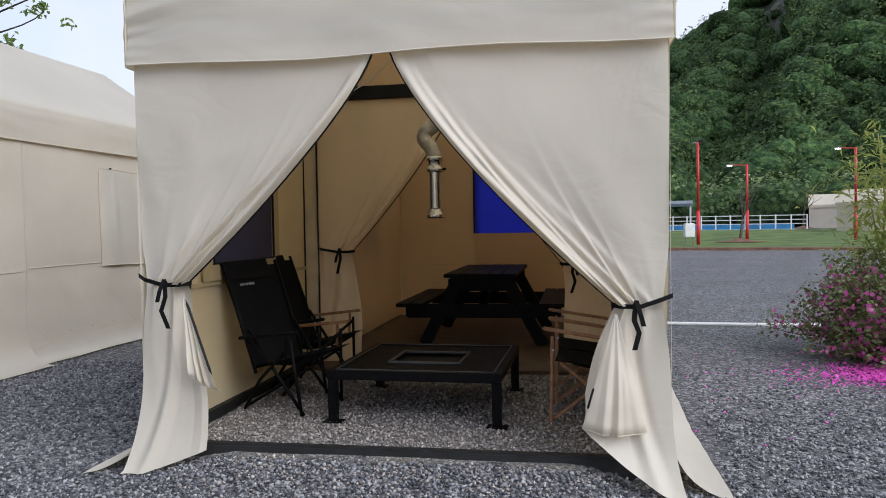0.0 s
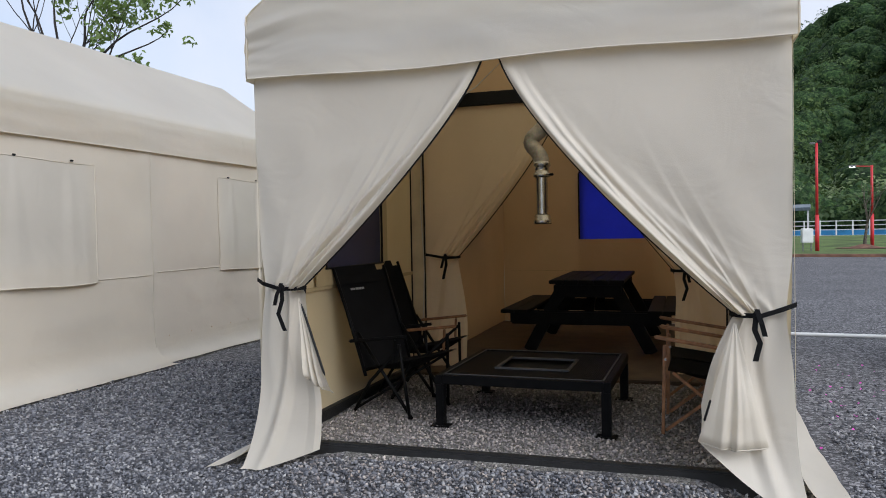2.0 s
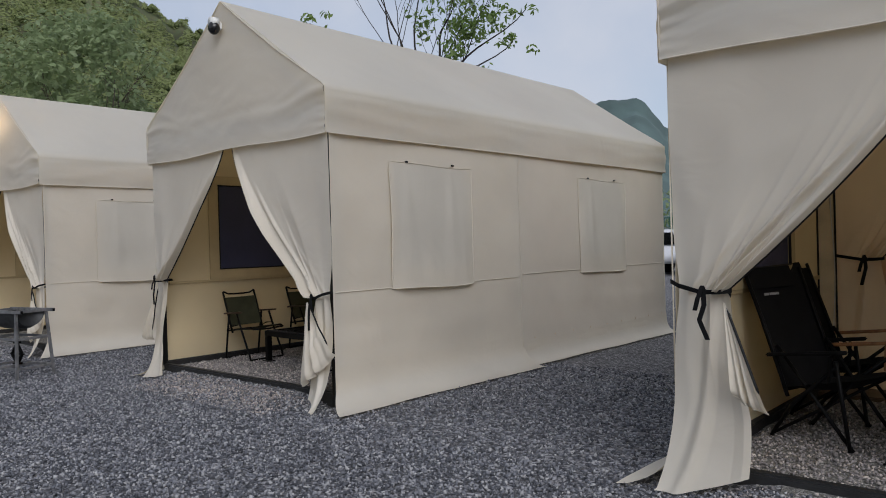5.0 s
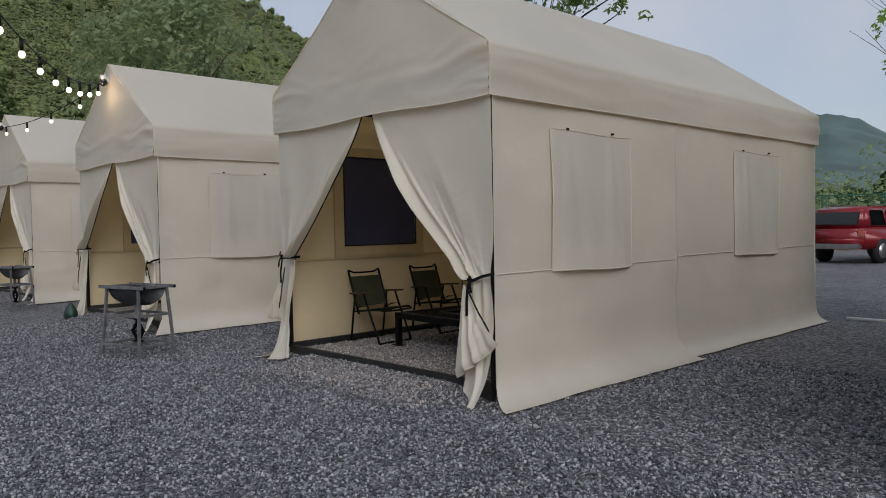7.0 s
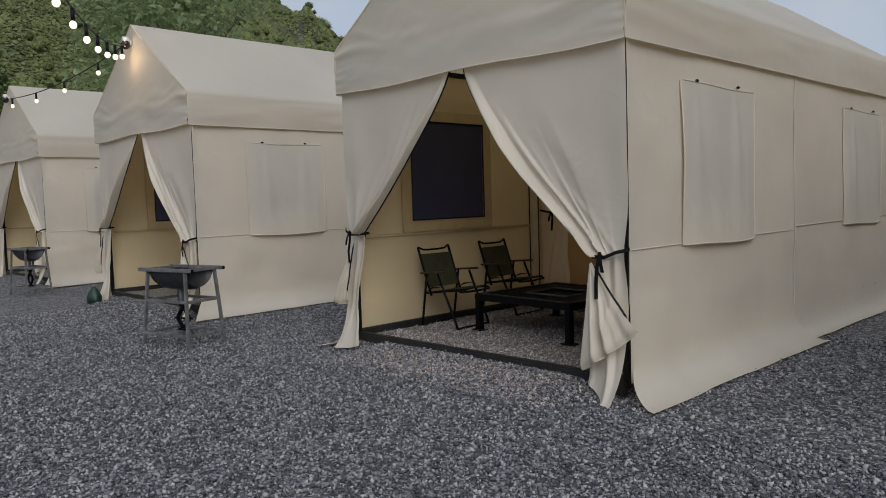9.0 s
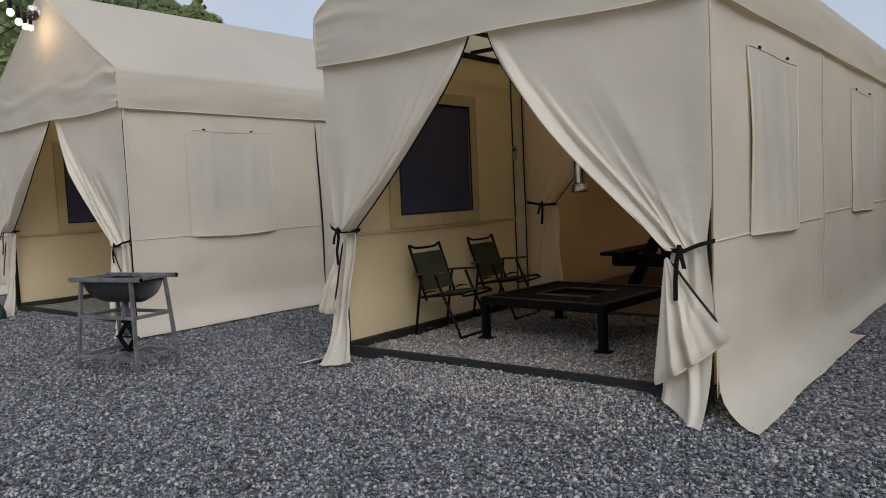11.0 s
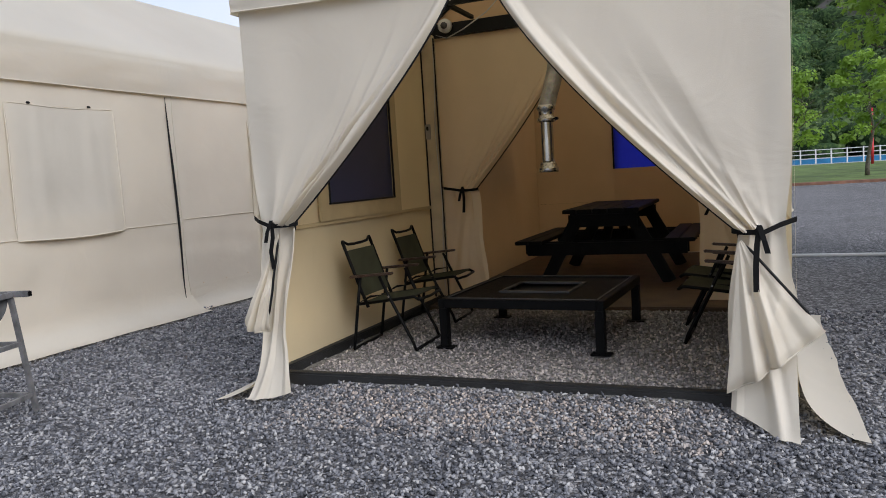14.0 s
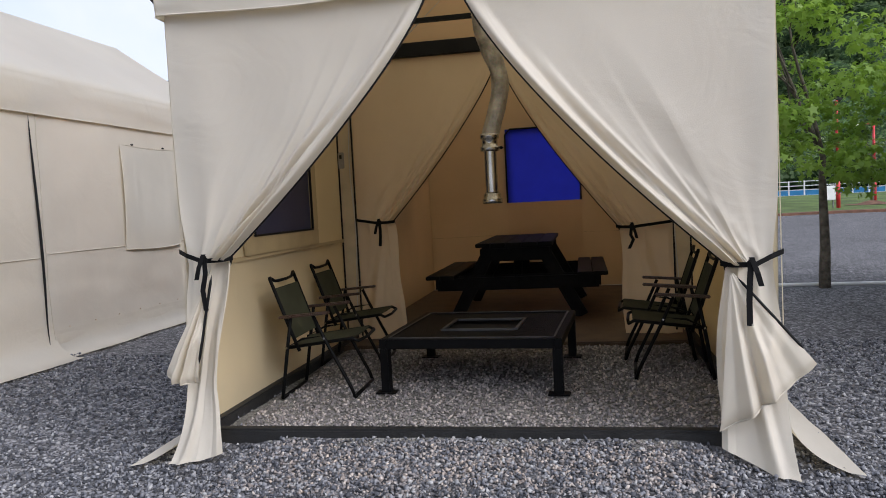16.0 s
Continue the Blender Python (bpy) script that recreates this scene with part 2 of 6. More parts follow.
def sheet(fn, us, vs, skip=None, bm=None):
    """A surface from fn(u, v) over the lists us and vs; skip(u, v) leaves out a face by its middle."""
    bm = bm or bmesh.new()
    g = [[bm.verts.new(fn(u, v)) for u in us] for v in vs]
    for j in range(len(vs) - 1):
        for i in range(len(us) - 1):
            if skip and skip((us[i] + us[i + 1]) / 2, (vs[j] + vs[j + 1]) / 2):
                continue
            bm.faces.new((g[j][i], g[j][i + 1], g[j + 1][i + 1], g[j + 1][i]))
    loose = [v for v in bm.verts if not v.link_faces]
    if loose:
        bmesh.ops.delete(bm, geom=loose, context='VERTS')
    return bm

def lin(a, b, n):
    return [a + (b - a) * i / n for i in range(n + 1)]

def nz(x, y, z, s=1.0):
    return noise.noise(Vector((x * s, y * s, z * s)))

# ---------------- plan ----------------
ROW_TURN = -9.8
def tent_pose(x, y):
    return pose(x, y, 0, 0, 0, ROW_TURN)
TENTS = [(-0.085, 4.347), (-6.06, 5.54), (-11.89, 6.47), (-17.92, 7.62), (-23.85, 8.72), (-29.8, 9.85)]
HALF, LONG, VAL, EAVE, RIDGE, MID = 1.5, 6.32, 2.22, 2.57, 3.67, 2.7
OUT = -0.13

def ground_z(x, y):
    """Height of the ground: gravel lot, filled up a little inside the tents, a gentle rise beyond the lawn."""
    h = OUT + 0.02 * nz(x, y, 0, 0.35) + 0.008 * nz(x, y, 3, 1.7)
    c, s = math.cos(math.radians(ROW_TURN)), math.sin(math.radians(ROW_TURN))
    for tx, ty in TENTS:
        dx, dy = x - tx, y - ty
        if abs(dx) < 4 and -2 < dy < 9:
            lx, ly = dx * c + dy * s, -dx * s + dy * c
            fx = max(0.0, min(1.0, (1.62 - abs(lx)) / 0.2 if ly > 0.03 else (1.34 - abs(lx)) / 0.35))
            fy = (0.88 * max(0.0, min(1.0, (ly + 0.7) / 0.7)) + 0.12 * max(0.0, min(1.0, (ly - 0.03) / 0.11))) * max(0.0, min(1.0, (6.5 - ly) / 0.2))
            k = fx * fy
            h = h * (1 - k) + (-0.005 + 0.006 * nz(x, y, 5, 2.2)) * k
    d = math.hypot(x, y)
    if d > 45:
        k = min(1.0, (d - 45) / 25)
        h += 0.45 * k * k * (3 - 2 * k)
    return h

def axis(lo, hi, step, far):
    inner = [lo + step * i for i in range(int(round((hi - lo) / step)) + 1)]
    up, dn, s = [], [], step
    a = inner[-1]
    while a < far:
        s *= 1.18
        a += s
        up.append(a)
    s, a = step, inner[0]
    while a > -far:
        s *= 1.18
        a -= s
        dn.append(a)
    return dn[::-1] + inner + up

gx, gy = axis(-20.0, 6.0, 0.13, 600), axis(0.5, 12.5, 0.13, 600)
gm = bpy.data.meshes.new("ground")
gm.from_pydata([(x, y, ground_z(x, y)) for y in gy for x in gx], [],
               [(j * len(gx) + i, j * len(gx) + i + 1, (j + 1) * len(gx) + i + 1, (j + 1) * len(gx) + i)
                for j in range(len(gy) - 1) for i in range(len(gx) - 1)])
gm.polygons.foreach_set("use_smooth", [True] * len(gm.polygons))
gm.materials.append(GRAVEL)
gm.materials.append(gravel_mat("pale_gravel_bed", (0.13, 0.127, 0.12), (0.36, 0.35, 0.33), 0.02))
for f in gm.polygons:
    if f.center.z > OUT + 0.105 and math.hypot(f.center.x, f.center.y) < 40:
        f.material_index = 1
tagged(new("ground", gm), "grey crushed-stone gravel lot", "gravel", kind="structure")

# ---------------- tents ----------------
def curtain(name, parent, sg, y0, top, xi_top, tie_z, tie_in, bottom, bot_in, bot_out, material, seed, roll=0.1, fwd=0.12, rise=0.0, flap=None, outer=None, crisp=1.0, bind=(1.0, 0.05, 0.8)):
    """A cloth door half, gathered to the corner post by a strap and flaring below it."""
    rnd = random.Random(seed)
    ph = [rnd.uniform(0, 6.28) for _ in range(6)]
    outer = outer or HALF
    pull = 1.7 if sg < 0 and outer == HALF else 1.0      # the left halves are drawn tighter
    folds = [(0.085 + rnd.uniform(0, 0.03), 0.032, rnd.uniform(0.70, 0.90), 0.06, rnd.uniform(0.1, 0.4)),
             (0.165 + rnd.uniform(0, 0.05), rnd.uniform(0.022, 0.04), rnd.uniform(0.30, 0.55), rnd.uniform(0.2, 0.4), rnd.uniform(0.2, 0.7)),
             (0.29 + rnd.uniform(0, 0.10), rnd.uniform(0.04, 0.07), rnd.uniform(0.14, 0.30), rnd.uniform(0.35, 0.6), rnd.uniform(-0.3, 0.6))]
    def surf(s, z):
        # the strap pulls the cloth a little off the corner post
        xo = outer - (0.034 * math.exp(-((z - tie_z) / 0.22) ** 2) if outer == HALF else 0.0)
        if z >= tie_z:
            w = (top - z) / (top - tie_z)
            xi = xi_top + (tie_in - xi_top) * (w ** 1.32)
            wide = xo - xi
            e = (1 - s) * wide                     # way from the free edge, in metres
            tight = 1 + (min(1.0, (xo - tie_in) / 0.46) - 1) * w ** 3
            g = min(1.0, w * 2.2)
            # the free edge rolled over, then long narrow folds beside it that run into the strap
            y = -roll * g * (1 - 0.35 * max(0, w - 0.6) / 0.4) * math.exp(-((e - 0.028) / 0.030) ** 2)
            for k, (pos, wd, amp, start, drift) in enumerate(folds):
                c = (pos * (1 - drift + drift * w) + 0.010 * math.sin(w * 6 + ph[k])) * tight
                f = max(0.0, min(1.0, (w - start) / 0.4)) * (1 - 0.4 * max(0.0, math.sin(w * 8 + ph[k + 1])))
                q = (e - c) / (wd * tight)
                y -= roll * amp * f * max(0.0, 1 - (q / 0.45 if q > 0 else -q / 1.5))
            # short pleats fanning up from the strap
            for k, (c, amp, grow) in enumerate(((0.93, 0.030, 1.6), (0.845, 0.032, 2.0), (0.755, 0.022, 2.6), (0.655, 0.020, 3.2), (0.50, 0.012, 3.6), (0.30, 0.008, 4.5))):
                d = s - c - 0.03 * math.sin(ph[k]) - 0.02 * math.sin(w * 4 + ph[k])
                y -= amp * pull * (0.75 + 0.5 * math.sin(ph[5 - k])) * w ** (grow if sg > 0 else grow * 0.7) * max(0.0, 1 - (d / 0.05 if d > 0 else -d / 0.022))
            # broad dents and a few pulled creases in the flat part
            flat = min(1.0, e / 0.3)
            y -= 0.022 * nz(s * 2.1 + seed, z * 1.1, seed) * g * flat
            y -= 0.034 * crumple(s * 1.3 + 0.5 * w, w * 0.9 - s * 0.8, seed) * g * (0.35 + 0.65 * flat)
            y -= 0.012 * max(0.0, 1 - w * 7) * crease(s * 17 + ph[3])
            x = xo + (xi - xo) * s
        else:
            q = (tie_z - z) / (tie_z - bottom)
            e = min(1.0, q * 1.5) ** 0.8
            xi = tie_in + (bot_in - tie_in) * e + 0.012 * math.sin(q * 7 + ph[2])
            xo = xo + (bot_out - outer) * q ** 5
            x = xo + (xi - xo) * s
            pin = (1 - q) ** 3
            hang = math.sin(min(1.0, q * 1.3) * 1.57)
            # two long folds from the knot to the hem, the rest stiff and nearly flat
            y = -0.026 * pin * crease(s * 15 + ph[1]) * (0.3 + 0.7 * s)
            y -= 0.040 * crumple(s * 0.9 + q * 0.5, q * 1.2 - s * 0.6, seed + 2) * min(1.0, q * 3) * crisp
            y -= 0.036 * hang * ridge(s, 0.74 - 0.50 * q, 0.10 + 0.08 * q)
            y += 0.014 * hang * ridge(s, 0.56 - 0.40 * q, 0.06 + 0.06 * q)
            y -= 0.014 * hang * ridge(s, 0.92, 0.12)
            y -= 0.016 * math.sin(q * 4 + s * 3 + ph[5]) * q + fwd * q ** 4 * (1 - 0.75 * s) + 0.010 * nz(s * 2.5, q * 3, seed + 9)
            z = z + rise * q ** 1.5 * s ** 1.4
            z = max(z, OUT + 0.022 + 0.006 * s)
        return (sg * x, y0 + y, z)
    ss = lin(0, 0.5, 14) + lin(0.5, 1.0, 56)[1:]
    zs = lin(top, tie_z + 0.08, 34) + lin(tie_z + 0.08, tie_z - 0.08, 8)[1:] + lin(tie_z - 0.08, bottom, 30)[1:]
    ob = part(name, sheet(surf, ss, zs), material, parent, smooth=True)
    edge = [surf(1.0, z) for z in zs]
    if flap:
        # the spare cloth of the curtain folded down from the knot: apex, two lower corners, forward bulge
        (ax, az), (bx, bz), (cx, cz), fy = flap
        def fold(u, v):
            k = v ** 0.85
            px = ax + ((bx + (cx - bx) * u) - ax) * k
            pz = az + ((bz + (cz - bz) * u) - az) * k - 0.02 * math.sin(u * 3.14) * k
            py = -0.085 - (0.03 + fy * max(0.0, math.sin(u * 3.1416)) ** 0.7) * min(1.0, v * 1.4)
            py -= (0.060 * ridge(u, 0.26 + 0.06 * v, 0.13) - 0.035 * ridge(u, 0.46, 0.09) + 0.050 * ridge(u, 0.64 - 0.10 * v, 0.09) - 0.02 * ridge(u, 0.8, 0.1)) * v * crisp
            py -= (0.030 * ridge(v, 0.95 - 0.5 * u, 0.16) * ridge(u, 0.75, 0.3) + 0.028 * crumple(u * 1.0 + v * 0.4, v * 0.9 - u * 0.5, seed + 5) * v) * crisp + 0.006 * nz(u * 3, v * 3, seed)
            if v > 0.9:
                py += 0.025 * ((v - 0.9) / 0.1) ** 2
            return (sg * px, y0 + py, pz)
        fo = part("curtain_fold", sheet(fold, lin(0, 1, 48), lin(0.02, 1, 48)), material, ob, "", True)
        part("edge_binding", tube([fold(bind[0], v) for v in lin(bind[1], bind[2], 14)], 0.007, 6), BLACKPIPE, fo, "black binding along the folded edge", True)
        part("fold_hem", tube([fold(u, 1.0) for u in lin(0, 1, 18)], 0.005, 6), material, fo, "", True)
    part("edge_binding", tube([(x, y + 0.004, z) for x, y, z in edge if z > tie_z - 0.04], 0.007, 6), BLACKPIPE, ob, "black binding along the curtain edge", True)
    # strap round the gathered cloth and its hanging tails
    zz = tie_z
    xm = tie_in
    loop = [(sg * (outer + (0.012 if outer == HALF else -0.01)), y0 + 0.0, zz + 0.045), (sg * (outer - 0.06), y0 - 0.06, zz + 0.025), (sg * (xm + 0.12), y0 - 0.085, zz - 0.006), (sg * (xm + 0.02), y0 - 0.075, zz - 0.004), (sg * (xm - 0.02), y0 - 0.02, zz + 0.0), (sg * (xm + 0.02), y0 + 0.055, zz), (sg * (outer - 0.06), y0 + 0.05, zz)]
    strap = part("tie_strap", ribbon(loop, 0.024), STRAP, ob, "black webbing tie strap")
    kx = xm + 0.10
    drop = rnd.uniform(0.17, 0.3)
    part("strap_tail", ribbon([(sg * kx, y0 - 0.100, zz + 0.02), (sg * (kx - 0.012), y0 - 0.118, zz - 0.07), (sg * (kx - 0.02 * rnd.uniform(-1, 1)), y0 - 0.122, zz - drop * 0.6), (sg * (kx + 0.03 * rnd.uniform(-1, 1)), y0 - 0.124, zz - drop)], 0.03, wide=0.026), STRAP, ob, "")
    part("strap_tail", ribbon([(sg * kx, y0 - 0.104, zz + 0.03), (sg * (kx + 0.02), y0 - 0.125, zz - 0.04), (sg * (kx + 0.035), y0 - 0.126, zz - 0.10)], 0.03, wide=0.024), STRAP, ob, "")
    part("strap_knot", box(sg * kx, y0 - 0.10, zz, 0.036, 0.024, 0.042, 0.009), STRAP, ob, "")
    return ob

def make_tent(index, x, y, detail=True):
    rnd = random.Random(100 + index)
    t = thing("canvas_tent", "cream canvas cabin tent with tied-back door curtains on gravel", "tent", group="row of tents")
    sd = index * 7.3
    H, L = HALF, LONG
    # roof: two slopes with rounded eaves running down into the side valances
    for sg, nm in ((-1, "roof_slope"), (1, "roof_slope")):
        def slope(u, v):
            # u along the tent, v from ridge (0) over the eave (0.75) to the valance hem (1)
            if v < 0.72:
                k = v / 0.72
                sag = 0.03 * math.sin(k * 3.14) * (0.6 + 0.4 * math.sin(u * 3 + sd))
                px, pz = k * (H + 0.02), RIDGE + (EAVE + 0.05 - RIDGE) * k - sag
            else:
                k = (v - 0.72) / 0.28
                px, pz = H + 0.025 + 0.012 * math.sin(k * 3.14) + 0.010 * nz(u * 1.2, k * 2, sd), EAVE + 0.05 + (VAL - EAVE - 0.05) * k
                if k < 0.2:
                    pz -= 0.02 * (1 - k / 0.2)
            px += 0.010 * nz(u * 1.6 + sd, v * 5, 2.0) + (0.020 * crumple(u * 5, v * 7 + u * 2, sd) if v > 0.76 else 0)
            pz += 0.008 * nz(u * 2.2, v * 4, sd)
            return (sg * px, -0.05 + u * (L + 0.09), pz)
        us = lin(0, 1, 44)
        vs = lin(0, 0.7, 14) + lin(0.7, 0.8, 5)[1:] + lin(0.8, 1, 8)[1:]
        ob = part(nm, sheet(slope, us, vs), ROOFC, t, smooth=True)
        part("hem", tube([slope(u, 1.0) for u in us], 0.005, 6), CANVAS, ob, "", True)
    for yy, fr in ((-0.035, 1), (L + 0.03, -1)):
        def gable(u, v):
            # u across -1..1; v from hem (0) to the roof line (1)
            topz = EAVE + 0.04 + (RIDGE - EAVE - 0.04) * (1 - abs(u))
            pz = VAL + (topz - VAL) * v
            hem = 0.012 * math.sin(u * 5 + sd) * (1 - v) ** 2
            f = 0.009 * nz(u * 2.5, pz * 3, sd + 4) + 0.012 * math.exp(-((pz - EAVE + 0.12 * abs(u)) / 0.10) ** 2) * nz(u * 2, pz * 9, sd + 7)
            f += 0.013 * crumple(u * 2.2, pz * 2.6, sd + 8) * (1 - 0.5 * v)
            out = max(0.0, abs(u) - 0.35) / 0.65
            bend = EAVE - 0.03 + 0.05 * math.sin(u * 7 + sd)
            f += 0.020 * out * max(0.0, 1 - abs(pz - bend) / 0.06) * (1 + 0.7 * nz(u * 5, sd, 3))
            f += 0.012 * out * max(0.0, 1 - abs(pz - bend - 0.20 + 0.28 * (1 - abs(u))) / 0.05)
            f -= 0.010 * out * max(0.0, 1 - abs(pz - bend + 0.13) / 0.08)
            wr = 0.003 * math.sin(pz * 85 + u * 3) * max(0, abs(u) - 0.88) / 0.12 * (1 if pz < EAVE else 0)
            return (u * (H + 0.02), yy - fr * (0.02 * (1 - v) + f + wr), pz + hem)
        us = lin(-1, 1, 90)
        vs = lin(0, 1, 54)
        ob = part("gable", sheet(gable, us, vs), ROOFC, t, smooth=True)
        part("hem", tube([gable(u, 0.0) for u in us], 0.005, 6), CANVAS, ob, "", True)
    # side walls with window openings, rolled skirts and outer window covers
    wins = ((0.76, 1.80), (4.02, 5.06))
    w0, w1 = 1.04, 2.02
    for sg in (-1, 1):
        ys = sorted(set(lin(0.015, L, 100) + [w for ww in wins for w in ww]))
        zs = sorted(set(lin(0.02, VAL + 0.06, 60) + [w0, w1]))
        def wall(yy, zz):
            b = 0.018 * nz(yy * 0.9, zz * 1.1, sd + sg) + 0.007 * nz(yy * 3, zz * 2.5, sd) + 0.010 * nz(yy * 1.2 + zz * 0.6, zz * 5, sd + 3) * math.exp(-((zz - 0.5) / 0.45) ** 2)
            b += 0.020 * crumple(yy * 0.9 + zz * 0.35, zz * 1.5, sd + sg) * (0.5 + 0.5 * math.exp(-((zz - 0.5) / 0.4) ** 2))
            b += 0.02 * math.exp(-(zz / 0.15) ** 2)
            b += 0.006 * math.exp(-((yy - MID) / 0.05) ** 2)
            return (sg * (H - 0.008 + b), yy, zz)
        def hole(yy, zz):
            return w0 < zz < w1 and any(a < yy < b for a, b in wins)
        side = part("side_wall", sheet(wall, ys, zs, hole), CANVAS, t, smooth=True)
        # seams
        part("seam", tube([(sg * (abs(wall(yy, 0.87)[0]) + 0.003), yy, 0.87) for yy in ys if yy < MID], 0.006, 5), CANVAS, side, "", True)
        part("seam", tube([(sg * (abs(wall(yy, 0.90)[0]) + 0.003), yy, 0.90) for yy in ys if yy > MID], 0.006, 5), CANVAS, side, "", True)
        part("seam", tube([(sg * (abs(wall(MID, zz)[0]) + 0.004), MID + 0.003 * math.sin(zz * 9), zz) for zz in zs], 0.004, 6), CANVAS, side, "", True)
        if index == 2 and sg == 1:
            part("zip_gap", tube([(H + 0.014 + 0.02 * math.exp(-(zz / 0.15) ** 2), 2.61 + 0.02 * math.sin(zz * 2), zz) for zz in lin(0.03, 2.2, 16)], 0.012, 6, radii=[0.003 + 0.010 * math.sin(k * 3.1416) ** 0.8 if 0 < k < 1 else 0.002 for k in lin(0, 1, 16)]), BLACKPIPE, side, "open black zip between wall panels", True)
        part("corner_seam", tube([(sg * (H + 0.026), -0.045, VAL + 0.005 + (EAVE - VAL + 0.045) * k) for k in lin(0, 1, 8)], 0.006, 6), ROOFC, side, "", True)
        part("corner_flap", sheet(lambda a, b: (sg * (H + 0.006), 0.0 + a, b), lin(0.0, 0.02, 3), lin(0.0, VAL + 0.03, 40)), CANVAS, side, "", True)
        for wi, (a, b) in enumerate(wins):
            pleats = [(rnd.uniform(0.14, 0.3), 0.07, rnd.uniform(0.006, 0.018), rnd.uniform(-0.08, 0.14)), (rnd.uniform(0.42, 0.58), 0.12, rnd.uniform(0.002, 0.010), rnd.uniform(-0.1, 0.1)), (rnd.uniform(0.7, 0.85), 0.07, rnd.uniform(0.004, 0.014), rnd.uniform(-0.16, 0.06))]
            def cover(u, v):
                yy, zz = a - 0.05 + (b - a + 0.13) * u, 0.85 + (2.02 - 0.85) * v + 0.010 * math.sin(u * 5 + sd)
                side_in = min(1.0, math.sin(max(0.0, min(1.0, u)) * 3.1416) * 2.6)
                low = 1 - v
                f = 0.0
                for c, wd, amp, curl in pleats:
                    c += curl * low * low
                    f += amp * max(0.0, 1 - abs(u - c) / (wd * (0.7 + 1.2 * low))) * (0.15 + 0.85 * math.sin(min(1.0, 0.1 + low) * 2.4))
                f += 0.040 * (0.3 + crumple(u * 1.1 + v * 0.4, v * 0.9, sd + wi)) * low + 0.012 * nz(u * 2, v * 2, sd + wi)
                gap = 0.030 * math.sin(v * 3.1416) * max(0.0, 1 - u * 5) * (0.5 + 0.5 * math.sin(sd * 3 + wi * 2))
                return (sg * (abs(wall(yy, zz)[0]) + 0.011 + max(0.0, 0.014 * low + 0.8 * f) * side_in + gap), yy, zz)
            cv = part("window_cover", sheet(cover, lin(0, 1, 46), lin(0, 1, 30)), CANVAS, side, "", True)
            part("cover_hem", tube([cover(u, 0) for u in lin(0, 1, 22)], 0.007, 5), CANVAS, cv, "", True)
            for u0 in (0, 1):
                part("cover_hem", tube([cover(u0, v) for v in lin(0, 1, 12)], 0.007, 5), CANVAS, cv, "", True)
            part("cover_hem", tube([cover(u, 1) for u in lin(0, 1, 22)], 0.006, 5), CANVAS, cv, "", True)
            for fy in (0.17, 0.79):
                part("toggle", box(sg * (abs(wall(a + (b - a) * fy, 2.035)[0]) + 0.018), a + (b - a) * fy, 2.035, 0.02, 0.035, 0.018, 0.005), BLACKPIPE, side, "small black toggle")
            # inner frame and mesh
            ix = sg * (H - 0.062)
            part("window_mesh", box(ix + sg * 0.006, (a + b) / 2, (w0 + w1) / 2, 0.006, b - a, w1 - w0, 0.002), NAVY, side, "dark navy insect mesh")
            fr = part("window_frame", box(ix, (a + b) / 2, w0 - 0.06, 0.02, b - a + 0.26, 0.12, 0.004), TANFRAME, side)
            part("window_frame", box(ix, (a + b) / 2, w1 + 0.055, 0.02, b - a + 0.26, 0.11, 0.004), TANFRAME, side)
            part("window_frame", box(ix, a - 0.065, (w0 + w1) / 2, 0.02, 0.13, w1 - w0, 0.004), TANFRAME, side)
            part("window_frame", box(ix, b + 0.065, (w0 + w1) / 2, 0.02, 0.13, w1 - w0, 0.004), TANFRAME, side)
            edge = [(ix - sg * 0.012, a, w0), (ix - sg * 0.012, b, w0), (ix - sg * 0.012, b, w1), (ix - sg * 0.012, a, w1)]
            part("mesh_binding", tube(edge, 0.010, 6, closed=True), BLACKPIPE, side, "")
        # skirt lying on the gravel
        for a, b, wd0, z1 in ((0.035, MID + 0.02, 0.275, 0.22), (MID - 0.02, L, 0.17, 0.15)):
            def skirt(u, v):
                yy = a + (b - a) * u
                wob = 1 + 0.10 * nz(yy * 1.3, sd, 3) + 0.03 * nz(yy * 5, sd, 5) + (0.10 * u * u if a < 1 else 0)
                px = abs(wall(min(yy, L), z1)[0]) + 0.004 + wd0 * wob * (0.35 * v ** 2 + 0.65 * v ** 4)
                zz = z1 + (OUT + 0.014 - z1) * (1 - (1 - v) ** 1.25) + 0.008 * nz(yy * 3, v * 3, sd)
                wp = tent_pose(x, y) @ Vector((sg * px, yy, 0))
                g = ground_z(wp.x, wp.y) + 0.016 + 0.008 * v
                cut = 0.05 * (v - 0.5) if (a < 1 and u < 0.02 and v > 0.5) else 0.0
                return (sg * px, yy - 0.26 * v * v * (1 - u) ** 9 + cut, max(zz, g))
            part("skirt", sheet(skirt, lin(0, 1, 40), lin(0, 1, 14)), CANVAS, side, "", True)
        if index in (0, 1, 2) and sg == 1:
            for k in range(9):
                yy = MID + 0.25 + k * 0.4
                part("eyelet", box(abs(wall(yy, 0.17)[0]) + 0.006, yy, 0.17, 0.010, 0.016, 0.016, 0.004), INNERC, side)
    # back wall with a covered window
    part("back_wall", sheet(lambda a, b: (a, L - 0.01 + 0.012 * nz(a * 2, b * 2, sd), b), lin(-H, H, 20), lin(-0.1, VAL + 0.1, 20), lambda a, b: -0.34 < a < 0.60 and 1.16 < b < 2.1), CANVAS, t, smooth=True)
